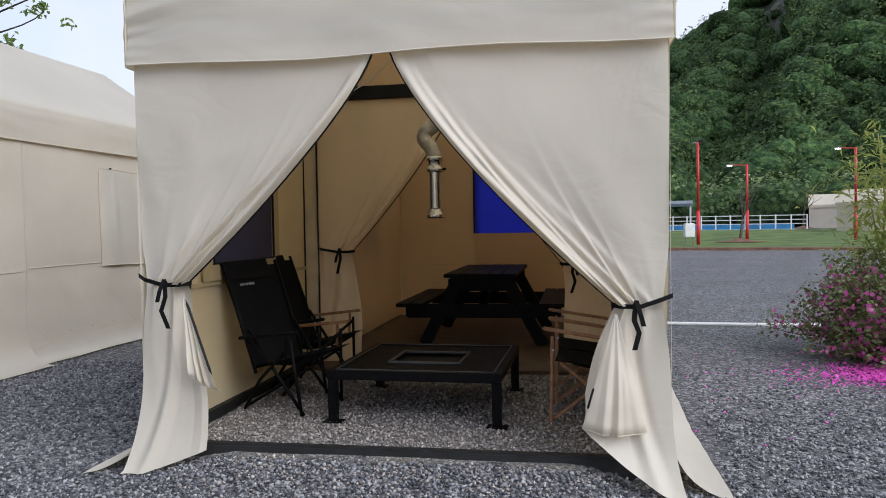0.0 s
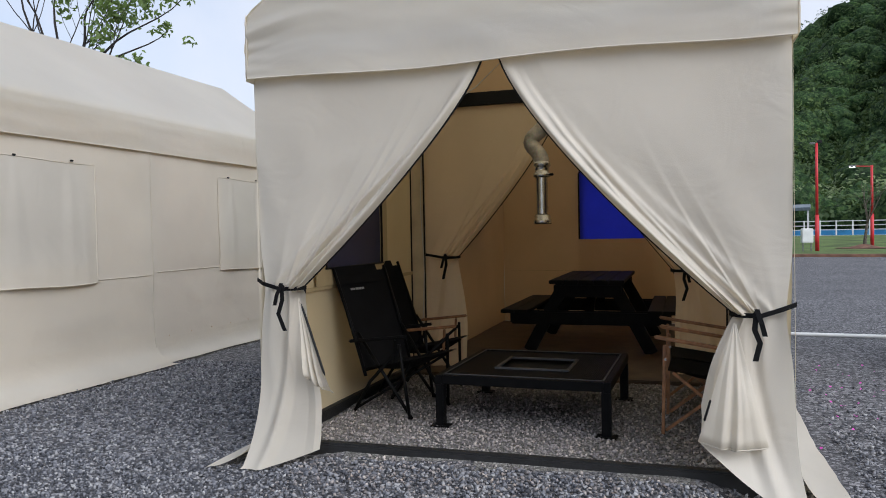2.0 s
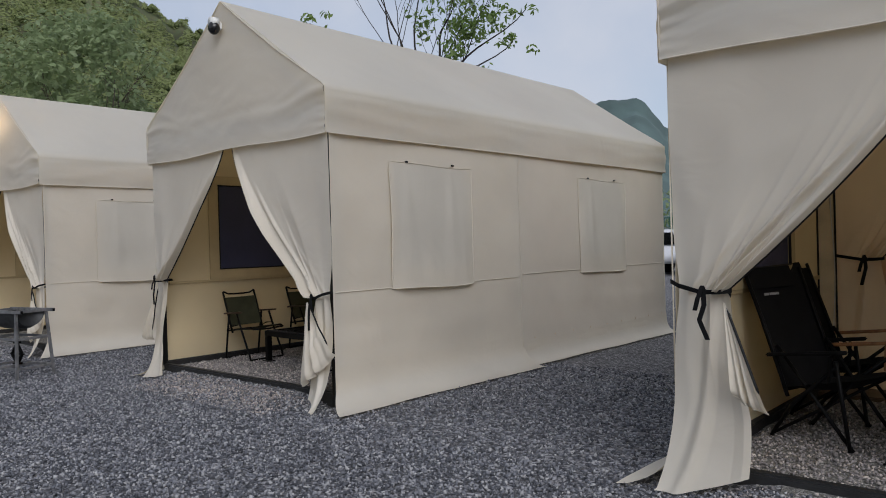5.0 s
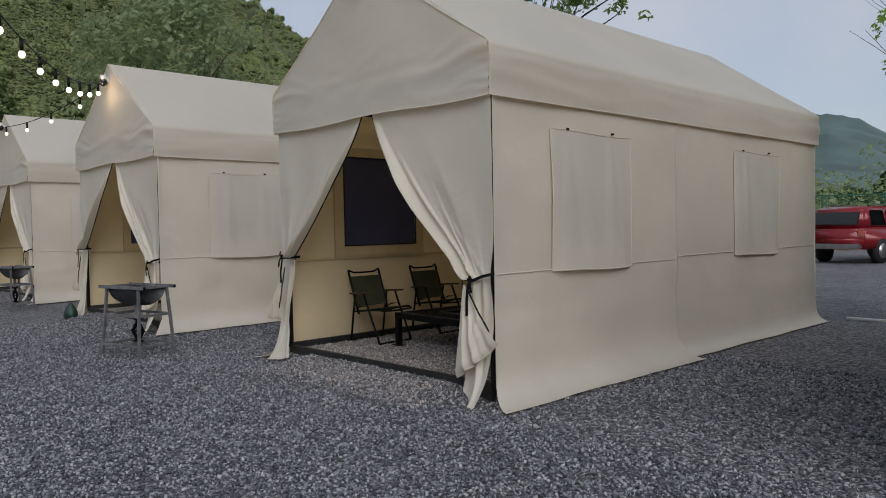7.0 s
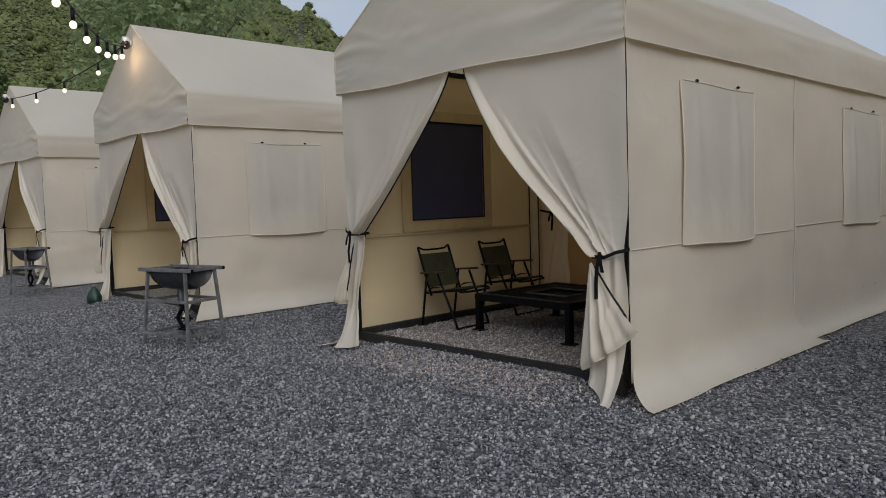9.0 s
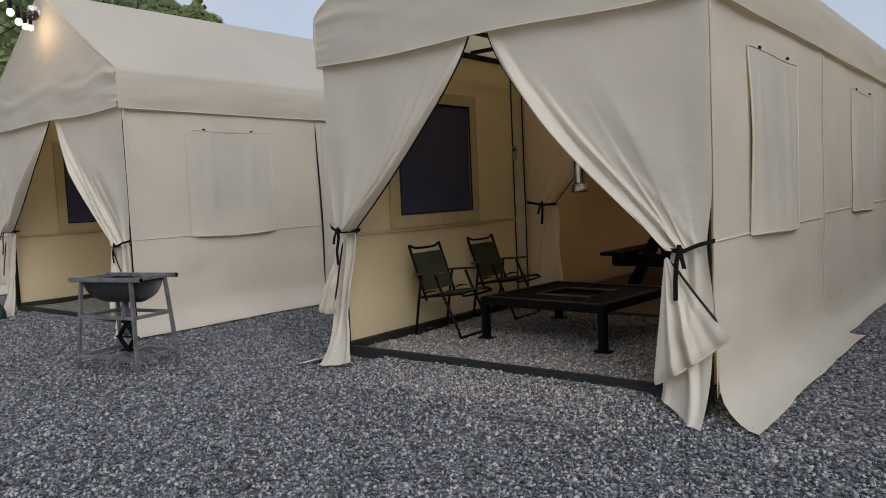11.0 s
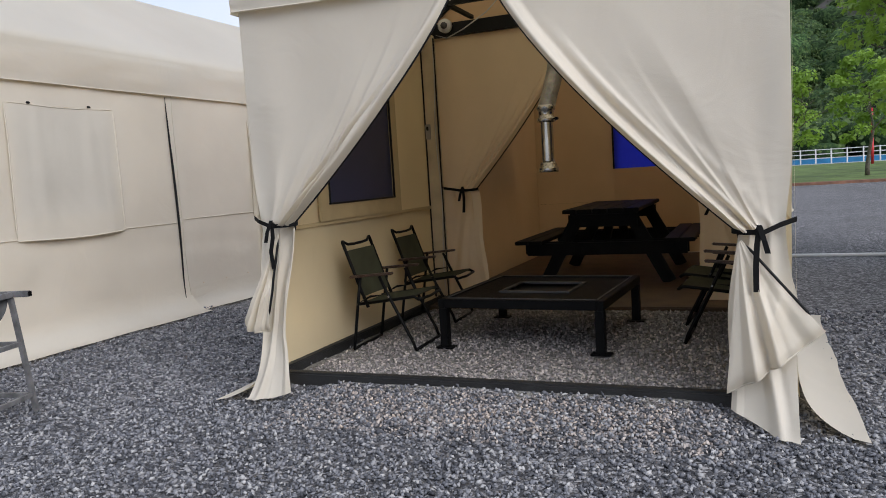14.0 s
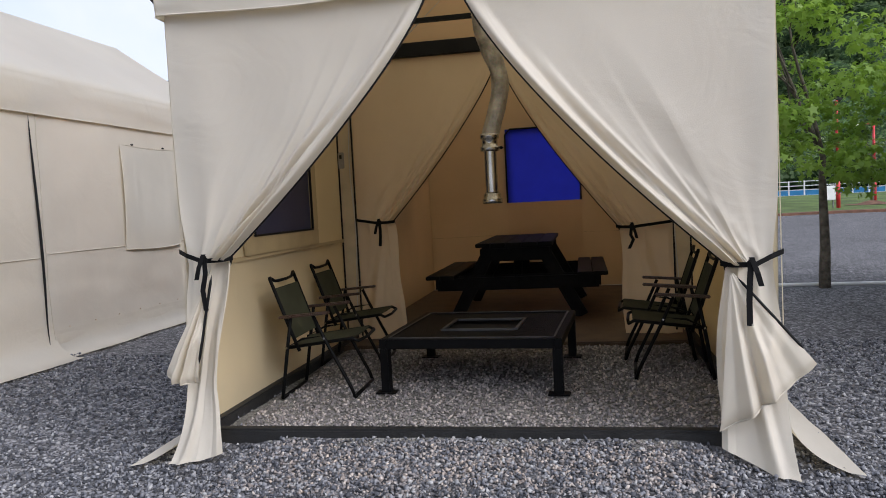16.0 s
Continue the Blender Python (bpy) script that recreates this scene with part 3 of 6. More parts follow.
    # black corner gaps: posts of the frame
    for sg in (-1, 1):
        for yy in (0.05, MID, L - 0.06):
            part("frame_post", box(sg * (H - 0.055), yy, 1.25, 0.045, 0.045, 2.5, 0.006), BLACKPIPE, t, "black steel frame post")
        part("eave_rail", bar((sg * (H - 0.06), 0.04, 2.52), (sg * (H - 0.06), L - 0.05, 2.52), 0.045, 0.045), BLACKPIPE, t, "black steel frame rail")
        for yy in (0.05, MID, L - 0.06):
            part("rafter", bar((sg * (H - 0.06), yy, 2.53), (sg * 0.01, yy, RIDGE - 0.07), 0.04, 0.04), BLACKPIPE, t, "black steel rafter")
        part("base_rail", box(sg * (H - 0.06), L / 2, 0.0, 0.06, L - 0.1, 0.10, 0.008), SILL, t, "dark base beam along the wall")
    part("ridge_rail", bar((0, 0.04, RIDGE - 0.08), (0, L - 0.05, RIDGE - 0.08), 0.045, 0.045), BLACKPIPE, t, "black steel ridge rail")
    sill = part("front_sill", box(0, 0.06, -0.075, 2 * H - 0.12, 0.07, 0.20, 0.012), SILL, t, "weathered black threshold beam")
    part("header_rail", box(0, 0.05, VAL + 0.22, 2 * H - 0.1, 0.04, 0.05, 0.006), BLACKPIPE, t, "")
    tl, tr = rnd.uniform(0.92, 0.98), rnd.uniform(0.83, 0.9)
    if index == 0:
        curtain("door_curtain", t, -1, -0.005, VAL + 0.05, 0.06, 0.97, 1.19, OUT, 1.10, 1.56, CANVAS, 11, fwd=0.16, rise=0.13, crisp=0.45, flap=((1.19, 0.93), (1.15, 0.44), (0.97, 0.36), -0.03))
        curtain("door_curtain", t, 1, -0.005, VAL + 0.05, 0.02, 0.85, 1.22, OUT, 1.05, 1.56, CANVAS, 31, fwd=0.24, rise=0.33, crisp=0.35, bind=(0.0, 0.6, 0.8), flap=((1.22, 0.83), (1.04, 0.21), (1.37, 0.20), 0.03))
    else:
        curtain("door_curtain", t, -1, -0.005, VAL + 0.05, 0.08, tl, 1.22, OUT, 1.33, 1.58, CANVAS, 11 + index, fwd=0.16, rise=0.05, flap=((1.28, 0.92), (1.58, 0.35), (1.40, 0.31), 0.0))
        curtain("door_curtain", t, 1, -0.005, VAL + 0.05, 0.05, tr - 0.02, 1.25, OUT, 1.20, 1.50, CANVAS, 31 + index, fwd=0.25, rise=0.10, flap=((1.26, 0.81), (1.19, 0.06), (1.62, 0.37), 0.015))
    if detail:
        # inner room: lining behind a second pair of curtains
        part("cross_beam", box(0, MID - 0.04, 2.50, 2 * H - 0.14, 0.05, 0.12, 0.008), BLACKPIPE, t, "black cross beam")
        def inner_gable(u, v):
            topz = EAVE + (RIDGE - 0.1 - EAVE) * (1 - abs(u))
            return (u * (H - 0.06), MID + 0.02, 2.44 + (topz - 2.44) * v)
        part("inner_gable", sheet(inner_gable, lin(-1, 1, 16), lin(0, 1, 8)), INNER, t, smooth=True)
        curtain("inner_curtain", t, -1, MID, 2.46, 0.02, 1.05, 1.02, 0.02, 0.95, 1.38, INNERC, 51 + index, roll=0.07, fwd=0.02, outer=1.385)
        curtain("inner_curtain", t, 1, MID, 2.46, -0.06, 0.92, 0.90, 0.02, 0.92, 1.38, INNERC, 71 + index, roll=0.07, fwd=0.02, outer=1.385)
        for sg in (-1, 1):
            part("inner_post", box(sg * (H - 0.105), MID - 0.06, 1.27, 0.13, 0.06, 2.40, 0.01), POST, t, "cream fabric-covered post")
            for off in (0.174, 0.044):
                part("post_binding", bar((sg * (H - off), MID - 0.094, 0.06), (sg * (H - off), MID - 0.094, 2.44), 0.014, 0.012), BLACKPIPE, t, "")
            part("post_cable", tube([(sg * (H - 0.155 + 0.012 * math.sin(z * 5)), MID - 0.097, z) for z in lin(0.1, 2.4, 20)], 0.005, 5), WHITECORD, t, "thin pale cable", True)
            part("inner_lining", sheet(lambda a, b: (sg * (H - 0.1 + 0.02 * nz(a, b, sd)), a, b), lin(MID + 0.05, L - 0.08, 12), lin(0.03, 2.45, 12)), INNER, t, smooth=True)
        wl0 = part("inner_back_lining", sheet(lambda a, b: (a, L - 0.09 + 0.01 * nz(a * 2, b * 2, sd), min(b, 2.5 + 1.0 * (1 - abs(a) / 1.5))), sorted(set(lin(-1.4, 1.4, 18) + [-0.35, 0.6])), sorted(set(lin(0.03, 3.3, 20) + [1.15, 2.11])), lambda a, b: -0.35 < a < 0.6 and 1.15 < b < 2.11), INNER, t, smooth=True)
        part("blue_window", sheet(lambda a, b: (a, L - 0.06 + 0.012 * nz(a * 5, b * 5, sd), b), lin(-0.37, 0.62, 10), lin(1.13, 2.13, 10)), BLUE, t, "blue tarpaulin window cover", True)
        part("window_binding", tube([(-0.35, L - 0.11, 1.15), (-0.35, L - 0.11, 2.04), (-0.28, L - 0.11, 2.11), (0.53, L - 0.11, 2.11), (0.6, L - 0.11, 2.04), (0.6, L - 0.11, 1.15)], 0.012, 6), BLACKPIPE, t, "")
        part("window_panel", sheet(lambda a, b: (a, L - 0.115 - 0.02 * math.sin(b * 4) + 0.01 * nz(a * 3, b * 3, sd), b), lin(-0.35, 0.6, 8), lin(0.06, 1.15, 10)), INNER, t, "lowered canvas window panel", True)
        part("lining_seam", tube([(-1.38, L - 0.10, 0.72), (-0.38, L - 0.105, 0.73)], 0.008, 6), BLACKPIPE, t, "")
        part("lining_seam", tube([(0.62, L - 0.105, 0.73), (1.38, L - 0.10, 0.72)], 0.008, 6), BLACKPIPE, t, "")
        # tan lining of the porch walls
        for sg in (-1, 1):
            part("porch_lining", sheet(lambda a, b: (sg * (H - 0.038 + 0.008 * nz(a, b, sd)), a, b), sorted(set(lin(0.09, MID - 0.09, 14) + list(wins[0]))), sorted(set(lin(0.04, 2.5, 14) + [w0, w1])), lambda a, b: wins[0][0] < a < wins[0][1] and w0 < b < w1), LINING, t, smooth=True)
            part("wall_band", bar((sg * (H - 0.052), 0.12, 0.905), (sg * (H - 0.052), MID - 0.1, 0.905), 0.012, 0.03), TANFRAME, t, "")
        part("deck", box(0, (2.33 + L - 0.1) / 2, -0.01, 2 * H - 0.16, L - 0.1 - 2.33, 0.07, 0.008), DECK, t, "dark brown sleeping deck")
        for yy in ((1.0, 1.85) if index else ()):
            part("ceiling_bar", bar((-1.40, yy, 2.54), (1.40, yy, 2.54), 0.035, 0.035), BLACKPIPE, t, "")
        for xx in (-0.95, 0.95):
            part("ceiling_bar", bar((xx, 0.06, 2.58), (xx, MID - 0.06, 2.58), 0.035, 0.035), BLACKPIPE, t, "")
        part("ceiling_cable", tube([(-1.3, MID - 0.12, 2.46), (-1.15, MID - 0.2, 2.40), (-1.0, MID - 0.16, 2.47), (-0.8, MID - 0.1, 2.60), (-0.4, MID - 0.1, 2.95)], 0.006, 5), WHITECORD, t, "thin white cable", True)
    t.matrix_world = tent_pose(x, y)
    return t

for i, (tx, ty) in enumerate(TENTS):
    make_tent(i, tx, ty, i < 4)

# ---------------- furniture materials ----------------
STEEL_BLACK = mat("black_steel", (0.0045, 0.0045, 0.005), 0.5, 0.0, var=0.25, scale=14, bump=0.15, bscale=160)
GRATE = mat("dark_table_mesh", (0.0045, 0.0045, 0.005), 0.5, 0.0, var=0.2, scale=20)
def matte(m, spec):
    m.node_tree.nodes["Principled BSDF"].inputs["Specular IOR Level"].default_value = spec
    return m
GREYFRAME = mat("grey_rim", (0.09, 0.09, 0.095), 0.45, 0.3, var=0.2)
BLACKWOOD = mat("black_stained_wood", (0.0075, 0.007, 0.007), 0.55, var=0.35, scale=11, bump=0.3, bscale=70)
ARMWOOD = mat("varnished_wood", (0.42, 0.20, 0.09), 0.45, var=0.25, scale=18, bump=0.1, bscale=90)
DARKARM = mat("dark_armrest_wood", (0.075, 0.038, 0.024), 0.45, var=0.3, scale=18)
OLIVE = mat("olive_fabric", (0.050, 0.052, 0.030), 0.85, var=0.15, scale=10, bump=0.2, bscale=300)
BLACKFAB = mat("black_fabric", (0.007, 0.007, 0.008), 0.85, var=0.2, scale=8, bump=0.2, bscale=300)
PRINT = mat("grey_print", (0.35, 0.35, 0.36), 0.8, var=0.1)
CHROME = mat("polished_duct", (0.62, 0.60, 0.56), 0.22, 1.0, var=0.12, scale=9)
FOIL = mat("crumpled_foil", (0.66, 0.61, 0.52), 0.45, 0.6, var=0.25, scale=14, bump=0.6, bscale=70)
GREYSTEEL = mat("grey_painted_steel", (0.25, 0.25, 0.258), 0.5, 0.4, var=0.25, scale=12, bump=0.15, bscale=120)
BASIN = mat("dark_grey_basin", (0.055, 0.057, 0.06), 0.5, 0.4, var=0.3, scale=9, bump=0.2, bscale=90)
ASH = mat("ash", (0.10, 0.085, 0.08), 0.95, var=0.4, scale=30, bump=0.5, bscale=120)

for m_, k_ in ((BLACKFAB, 0.12), (BLACKWOOD, 0.12), (GRATE, 0.12), (OLIVE, 0.2), (STEEL_BLACK, 0.10), (STRAP, 0.15), (BLACKPIPE, 0.25)):
    matte(m_, k_)

# ---------------- furniture ----------------
def fire_table(m):
    t = thing("fire_table", "low black steel grill table with a mesh top on gravel", "table", group="fire tables")
    W, D, Hh = 1.14, 1.14, 0.345
    for sx in (-1, 1):
        part("apron", box(sx * (W / 2 - 0.022), 0, Hh - 0.03, 0.044, D, 0.06, 0.004), STEEL_BLACK, t)
        part("apron", box(0, sx * (D / 2 - 0.022), Hh - 0.03, W - 0.09, 0.044, 0.06, 0.004), STEEL_BLACK, t)
        for sy in (-1, 1):
            lg = part("leg", box(sx * (W / 2 - 0.03), sy * (D / 2 - 0.03), (Hh - 0.06) / 2, 0.058, 0.058, Hh - 0.06, 0.005), STEEL_BLACK, t)
            part("foot_plate", box(sx * (W / 2 - 0.03), sy * (D / 2 - 0.03), 0.006, 0.13, 0.09, 0.010, 0.003), STEEL_BLACK, lg)
    bm = bmesh.new()
    hx, hy = 0.245, 0.21
    a, b = W / 2 - 0.045, D / 2 - 0.045
    for i in range(84):
        x = -a + 2 * a * (i + 0.5) / 84
        if abs(x) > hx:
            box(x, 0, Hh - 0.014, 0.0088, 2 * b, 0.008, 0, bm=bm)
        else:
            for s in (-1, 1):
                box(x, s * (b + hy) / 2, Hh - 0.014, 0.0088, b - hy, 0.008, 0, bm=bm)
    for i in range(10):
        y = -b + 2 * b * (i + 0.5) / 10
        for s in (-1, 1):
            box(s * (a + hx) / 2, y, Hh - 0.022, a - hx, 0.012, 0.007, 0, bm=bm)
    part("mesh_top", bm, GRATE, t, "dark slatted mesh tabletop")
    part("under_tray", box(0, 0, Hh - 0.034, 2 * a, 2 * b, 0.006, 0), GRATE, t)
    rim = bmesh.new()
    for s in (-1, 1):
        box(s * hx, 0, Hh - 0.003, 0.022, 2 * hy + 0.022, 0.014, 0.002, bm=rim)
        box(0, s * hy, Hh - 0.003, 2 * hx - 0.022, 0.022, 0.014, 0.002, bm=rim)
    part("fire_opening_rim", rim, GREYFRAME, t, "grey steel rim of the fire opening")
    edge = bmesh.new()
    for s in (-1, 1):
        box(s * (W / 2 - 0.05), 0, Hh + 0.0015, 0.012, D - 0.1, 0.005, 0.001, bm=edge)
        box(0, s * (D / 2 - 0.05), Hh + 0.0015, W - 0.12, 0.012, 0.005, 0.001, bm=edge)
    part("edge_trim", edge, GREYFRAME, t, "worn grey edge trim")
    t.matrix_world = m
    return t

def picnic_table(m):
    t = thing("picnic_table", "black-stained wooden picnic table with attached benches on the deck", "picnic table", group="picnic tables")
    Ln = 1.75
    for i in range(5):
        part("top_plank", box(-0.30 + i * 0.15, 0, 0.73, 0.142, Ln, 0.038, 0.006), BLACKWOOD, t)
    for s in (-1, 1):
        for k in range(2):
            part("bench_plank", box(s * (0.66 + k * 0.145), 0, 0.43, 0.138, Ln, 0.038, 0.006), BLACKWOOD, t)
        for sy in (-1, 1):
            yy = sy * (Ln / 2 - 0.22)
            part("leg", bar((s * 0.24, yy, 0.71), (s * 0.62, yy, 0.0), 0.125, 0.045, up=(0, 1, 0)), BLACKWOOD, t)
    for sy in (-1, 1):
        yy = sy * (Ln / 2 - 0.22)
        part("bench_beam", box(0, yy + sy * 0.042, 0.355, 1.62, 0.045, 0.145, 0.03), BLACKWOOD, t)
        part("top_batten", box(0, yy + sy * 0.042, 0.635, 0.70, 0.045, 0.145, 0.035), BLACKWOOD, t)
        part("brace", bar((0, yy, 0.38), (0, yy - sy * 0.5, 0.70), 0.09, 0.04), BLACKWOOD, t)
    t.matrix_world = m
    return t

def cloth_panel(a, b, c, d, dip, n=10):
    """A sagging cloth between four corners a-b (one edge) and d-c, with a little thickness."""
    a, b, c, d = Vector(a), Vector(b), Vector(c), Vector(d)
    nrm = (b - a).cross(d - a).normalized()
    bm = bmesh.new()
    for off in (0.0, 0.006):
        sheet(lambda u, v: (a.lerp(b, u)).lerp(d.lerp(c, u), v) - nrm * (dip * math.sin(u * 3.1416) * (0.12 + 0.88 * math.sin(v * 3.1416)) - off), lin(0, 1, n), lin(0, 1, n), bm=bm)
    return bm

def low_chair(name, label, fab, arm, m, group):
    """Low folding camp chair, facing +y: legs spread from the arms, cloth seat and back, flat arms."""
    t = thing(name, label, "chair", group=group)
    w = 0.225
    for s in (-1, 1):
        part("front_leg", tube([(s * w, 0.235, 0.012), (s * w, 0.215, 0.07), (s * w, 0.06, 0.38), (s * w, -0.005, 0.525)], 0.0115, 8), STEEL_BLACK, t, "", True)
        part("rear_leg", tube([(s * w, -0.235, 0.012), (s * w, -0.225, 0.07), (s * w, -0.185, 0.32), (s * w, -0.150, 0.525)], 0.0115, 8), STEEL_BLACK, t, "", True)
        part("back_upright", tube([(s * (w - 0.012), -0.11, 0.305), (s * (w - 0.012), -0.165, 0.45), (s * (w - 0.010), -0.275, 0.765), (s * (w - 0.018), -0.277, 0.772)], 0.012, 8), STEEL_BLACK, t, "", True)
        part("seat_rail", tube([(s * (w - 0.018), 0.27, 0.360), (s * (w - 0.018), 0.235, 0.378), (s * (w - 0.018), -0.20, 0.325)], 0.011, 8), STEEL_BLACK, t, "", True)
        part("arm_brace", tube([(s * (w + 0.006), -0.185, 0.335), (s * (w + 0.006), -0.08, 0.385), (s * (w + 0.006), 0.05, 0.40)], 0.008, 8), STEEL_BLACK, t, "", True)
        part("armrest", box(s * (w + 0.012), -0.06, 0.535, 0.045, 0.33, 0.018, 0.007, Matrix.Rotation(math.radians(4), 4, 'X')), arm, t, "flat dark wooden armrest")
        for yy, zz in ((0.06, 0.385), (-0.186, 0.33)):
            part("rivet", box(s * (w + 0.012), yy, zz, 0.012, 0.014, 0.014, 0.004), CHROME, t)
    part("front_foot_bar", tube([(-w, 0.235, 0.012), (w, 0.235, 0.012)], 0.0115, 8), STEEL_BLACK, t, "", True)
    part("rear_foot_bar", tube([(-w, -0.235, 0.012), (w, -0.235, 0.012)], 0.0115, 8), STEEL_BLACK, t, "", True)
    part("top_bar", tube([(-w + 0.018, -0.277, 0.772), (-0.15, -0.268, 0.746), (-0.06, -0.266, 0.742), (0.06, -0.266, 0.742), (0.15, -0.268, 0.746), (w - 0.018, -0.277, 0.772)], 0.010, 8), STEEL_BLACK, t, "", True)
    part("front_seat_bar", tube([(-w + 0.018, 0.27, 0.360), (0, 0.275, 0.352), (w - 0.018, 0.27, 0.360)], 0.010, 8), STEEL_BLACK, t, "", True)
    part("seat", cloth_panel((-w + 0.018, 0.245, 0.388), (w - 0.018, 0.245, 0.388), (w - 0.018, -0.17, 0.338), (-w + 0.018, -0.17, 0.338), -0.03), fab, t, "", True)
    part("backrest", cloth_panel((-w + 0.014, -0.135, 0.385), (w - 0.014, -0.135, 0.385), (w - 0.014, -0.247, 0.705), (-w + 0.014, -0.247, 0.705), -0.025), fab, t, "", True)
    t.matrix_world = m
    return t

def tall_chair(m):
    """High-backed black camp chair with wooden arms, facing +y."""
    t = thing("high_back_camp_chair", "black fabric high-back folding camp chair with wooden arms", "chair", group="high-back camp chairs")
    w = 0.29
    for s in (-1, 1):
        part("front_leg", tube([(s * w * 0.8, 0.25, 0.012), (s * w * 0.85, 0.0, 0.33), (s * w * 0.9, -0.19, 0.58)], 0.012, 8), STEEL_BLACK, t, "", True)
        part("rear_leg", tube([(s * w * 0.75, -0.27, 0.012), (s * w * 0.85, -0.10, 0.24), (s * w, 0.20, 0.50)], 0.012, 8), STEEL_BLACK, t, "", True)
        part("front_post", tube([(s * w * 0.82, 0.235, 0.012), (s * (w + 0.01), 0.20, 0.53)], 0.012, 8), STEEL_BLACK, t, "", True)
        part("back_upright", tube([(s * (w - 0.02), -0.12, 0.28), (s * (w - 0.01), -0.22, 0.60), (s * w, -0.385, 1.035)], 0.012, 8), STEEL_BLACK, t, "", True)
        part("armrest", box(s * (w + 0.015), 0.02, 0.555, 0.045, 0.50, 0.022, 0.008, Matrix.Rotation(math.radians(7), 4, 'X')), ARMWOOD if s < 0 else BLACKFAB, t, "varnished wooden armrest" if s < 0 else "armrest in a black fabric sleeve")
        part("arm_post", bar((s * (w + 0.015), 0.16, 0.40), (s * (w + 0.015), 0.17, 0.56), 0.018, 0.018), ARMWOOD if s < 0 else STEEL_BLACK, t)
    part("seat", cloth_panel((-w + 0.01, 0.30, 0.43), (w - 0.01, 0.30, 0.43), (w - 0.02, -0.15, 0.33), (-w + 0.02, -0.15, 0.33), -0.06), BLACKFAB, t, "", True)
    part("backrest", cloth_panel((-w + 0.01, -0.13, 0.31), (w - 0.01, -0.13, 0.31), (w - 0.005, -0.378, 1.005), (-w + 0.005, -0.378, 1.005), -0.035, 16), BLACKFAB, t, "", True)
    part("head_pad", cloth_panel((-w + 0.08, -0.345, 0.92), (w - 0.02, -0.345, 0.92), (w - 0.02, -0.392, 1.045), (-w + 0.10, -0.392, 1.05), -0.01), BLACKFAB, t, "", True)
    part("cross_bar", tube([(-w * 0.75, -0.27, 0.02), (w * 0.8, 0.25, 0.40)], 0.010, 8), STEEL_BLACK, t, "", True)
    part("cross_bar", tube([(w * 0.75, -0.27, 0.02), (-w * 0.8, 0.25, 0.40)], 0.010, 8), STEEL_BLACK, t, "", True)
    pr = bmesh.new()
    for i in range(9):
        box(0.16 - i * 0.0165 - (0.006 if i > 2 else 0), -0.331, 0.88, 0.010, 0.003, 0.016, 0, Matrix.Rotation(math.radians(20), 4, 'X'), bm=pr)
    part("print", pr, PRINT, t, "small grey printed marks")
    t.matrix_world = m
    return t

def wood_chair(m):
    """Folding camp chair with crossed wooden legs and wooden arms, black cloth, facing +y."""
    t = thing("wooden_camp_chair", "folding camp chair with crossed wooden legs and black fabric seat", "chair", group="wooden camp chairs")
    w = 0.27
    for s in (-1, 1):
        part("front_leg", bar((s * w, 0.26, 0.0), (s * w, 0.245, 0.56), 0.028, 0.02), ARMWOOD, t)
        part("cross_leg", bar((s * (w - 0.022), 0.245, 0.02), (s * (w - 0.022), -0.26, 0.42), 0.028, 0.018), ARMWOOD, t)
        part("rear_leg", bar((s * (w - 0.045), -0.27, 0.0), (s * (w - 0.045), 0.20, 0.38), 0.028, 0.018), ARMWOOD, t)
        part("back_upright", bar((s * (w - 0.05), -0.16, 0.30), (s * (w - 0.05), -0.40, 0.86), 0.026, 0.02), STEEL_BLACK, t)
        part("armrest", box(s * (w + 0.0), 0.03, 0.565, 0.04, 0.56, 0.022, 0.008, Matrix.Rotation(math.radians(9), 4, 'X')), ARMWOOD, t, "varnished wooden armrest")
        part("rivet", box(s * (w + 0.016), 0.24, 0.47, 0.01, 0.016, 0.016, 0.005), CHROME, t)
    part("seat", cloth_panel((-w + 0.03, 0.23, 0.40), (w - 0.03, 0.23, 0.40), (w - 0.04, -0.19, 0.34), (-w + 0.04, -0.19, 0.34), -0.05), BLACKFAB, t, "", True)
    part("backrest", cloth_panel((-w + 0.05, -0.20, 0.38), (w - 0.05, -0.20, 0.38), (w - 0.05, -0.40, 0.86), (-w + 0.05, -0.40, 0.86), -0.04), BLACKFAB, t, "", True)
    t.matrix_world = m
    return t

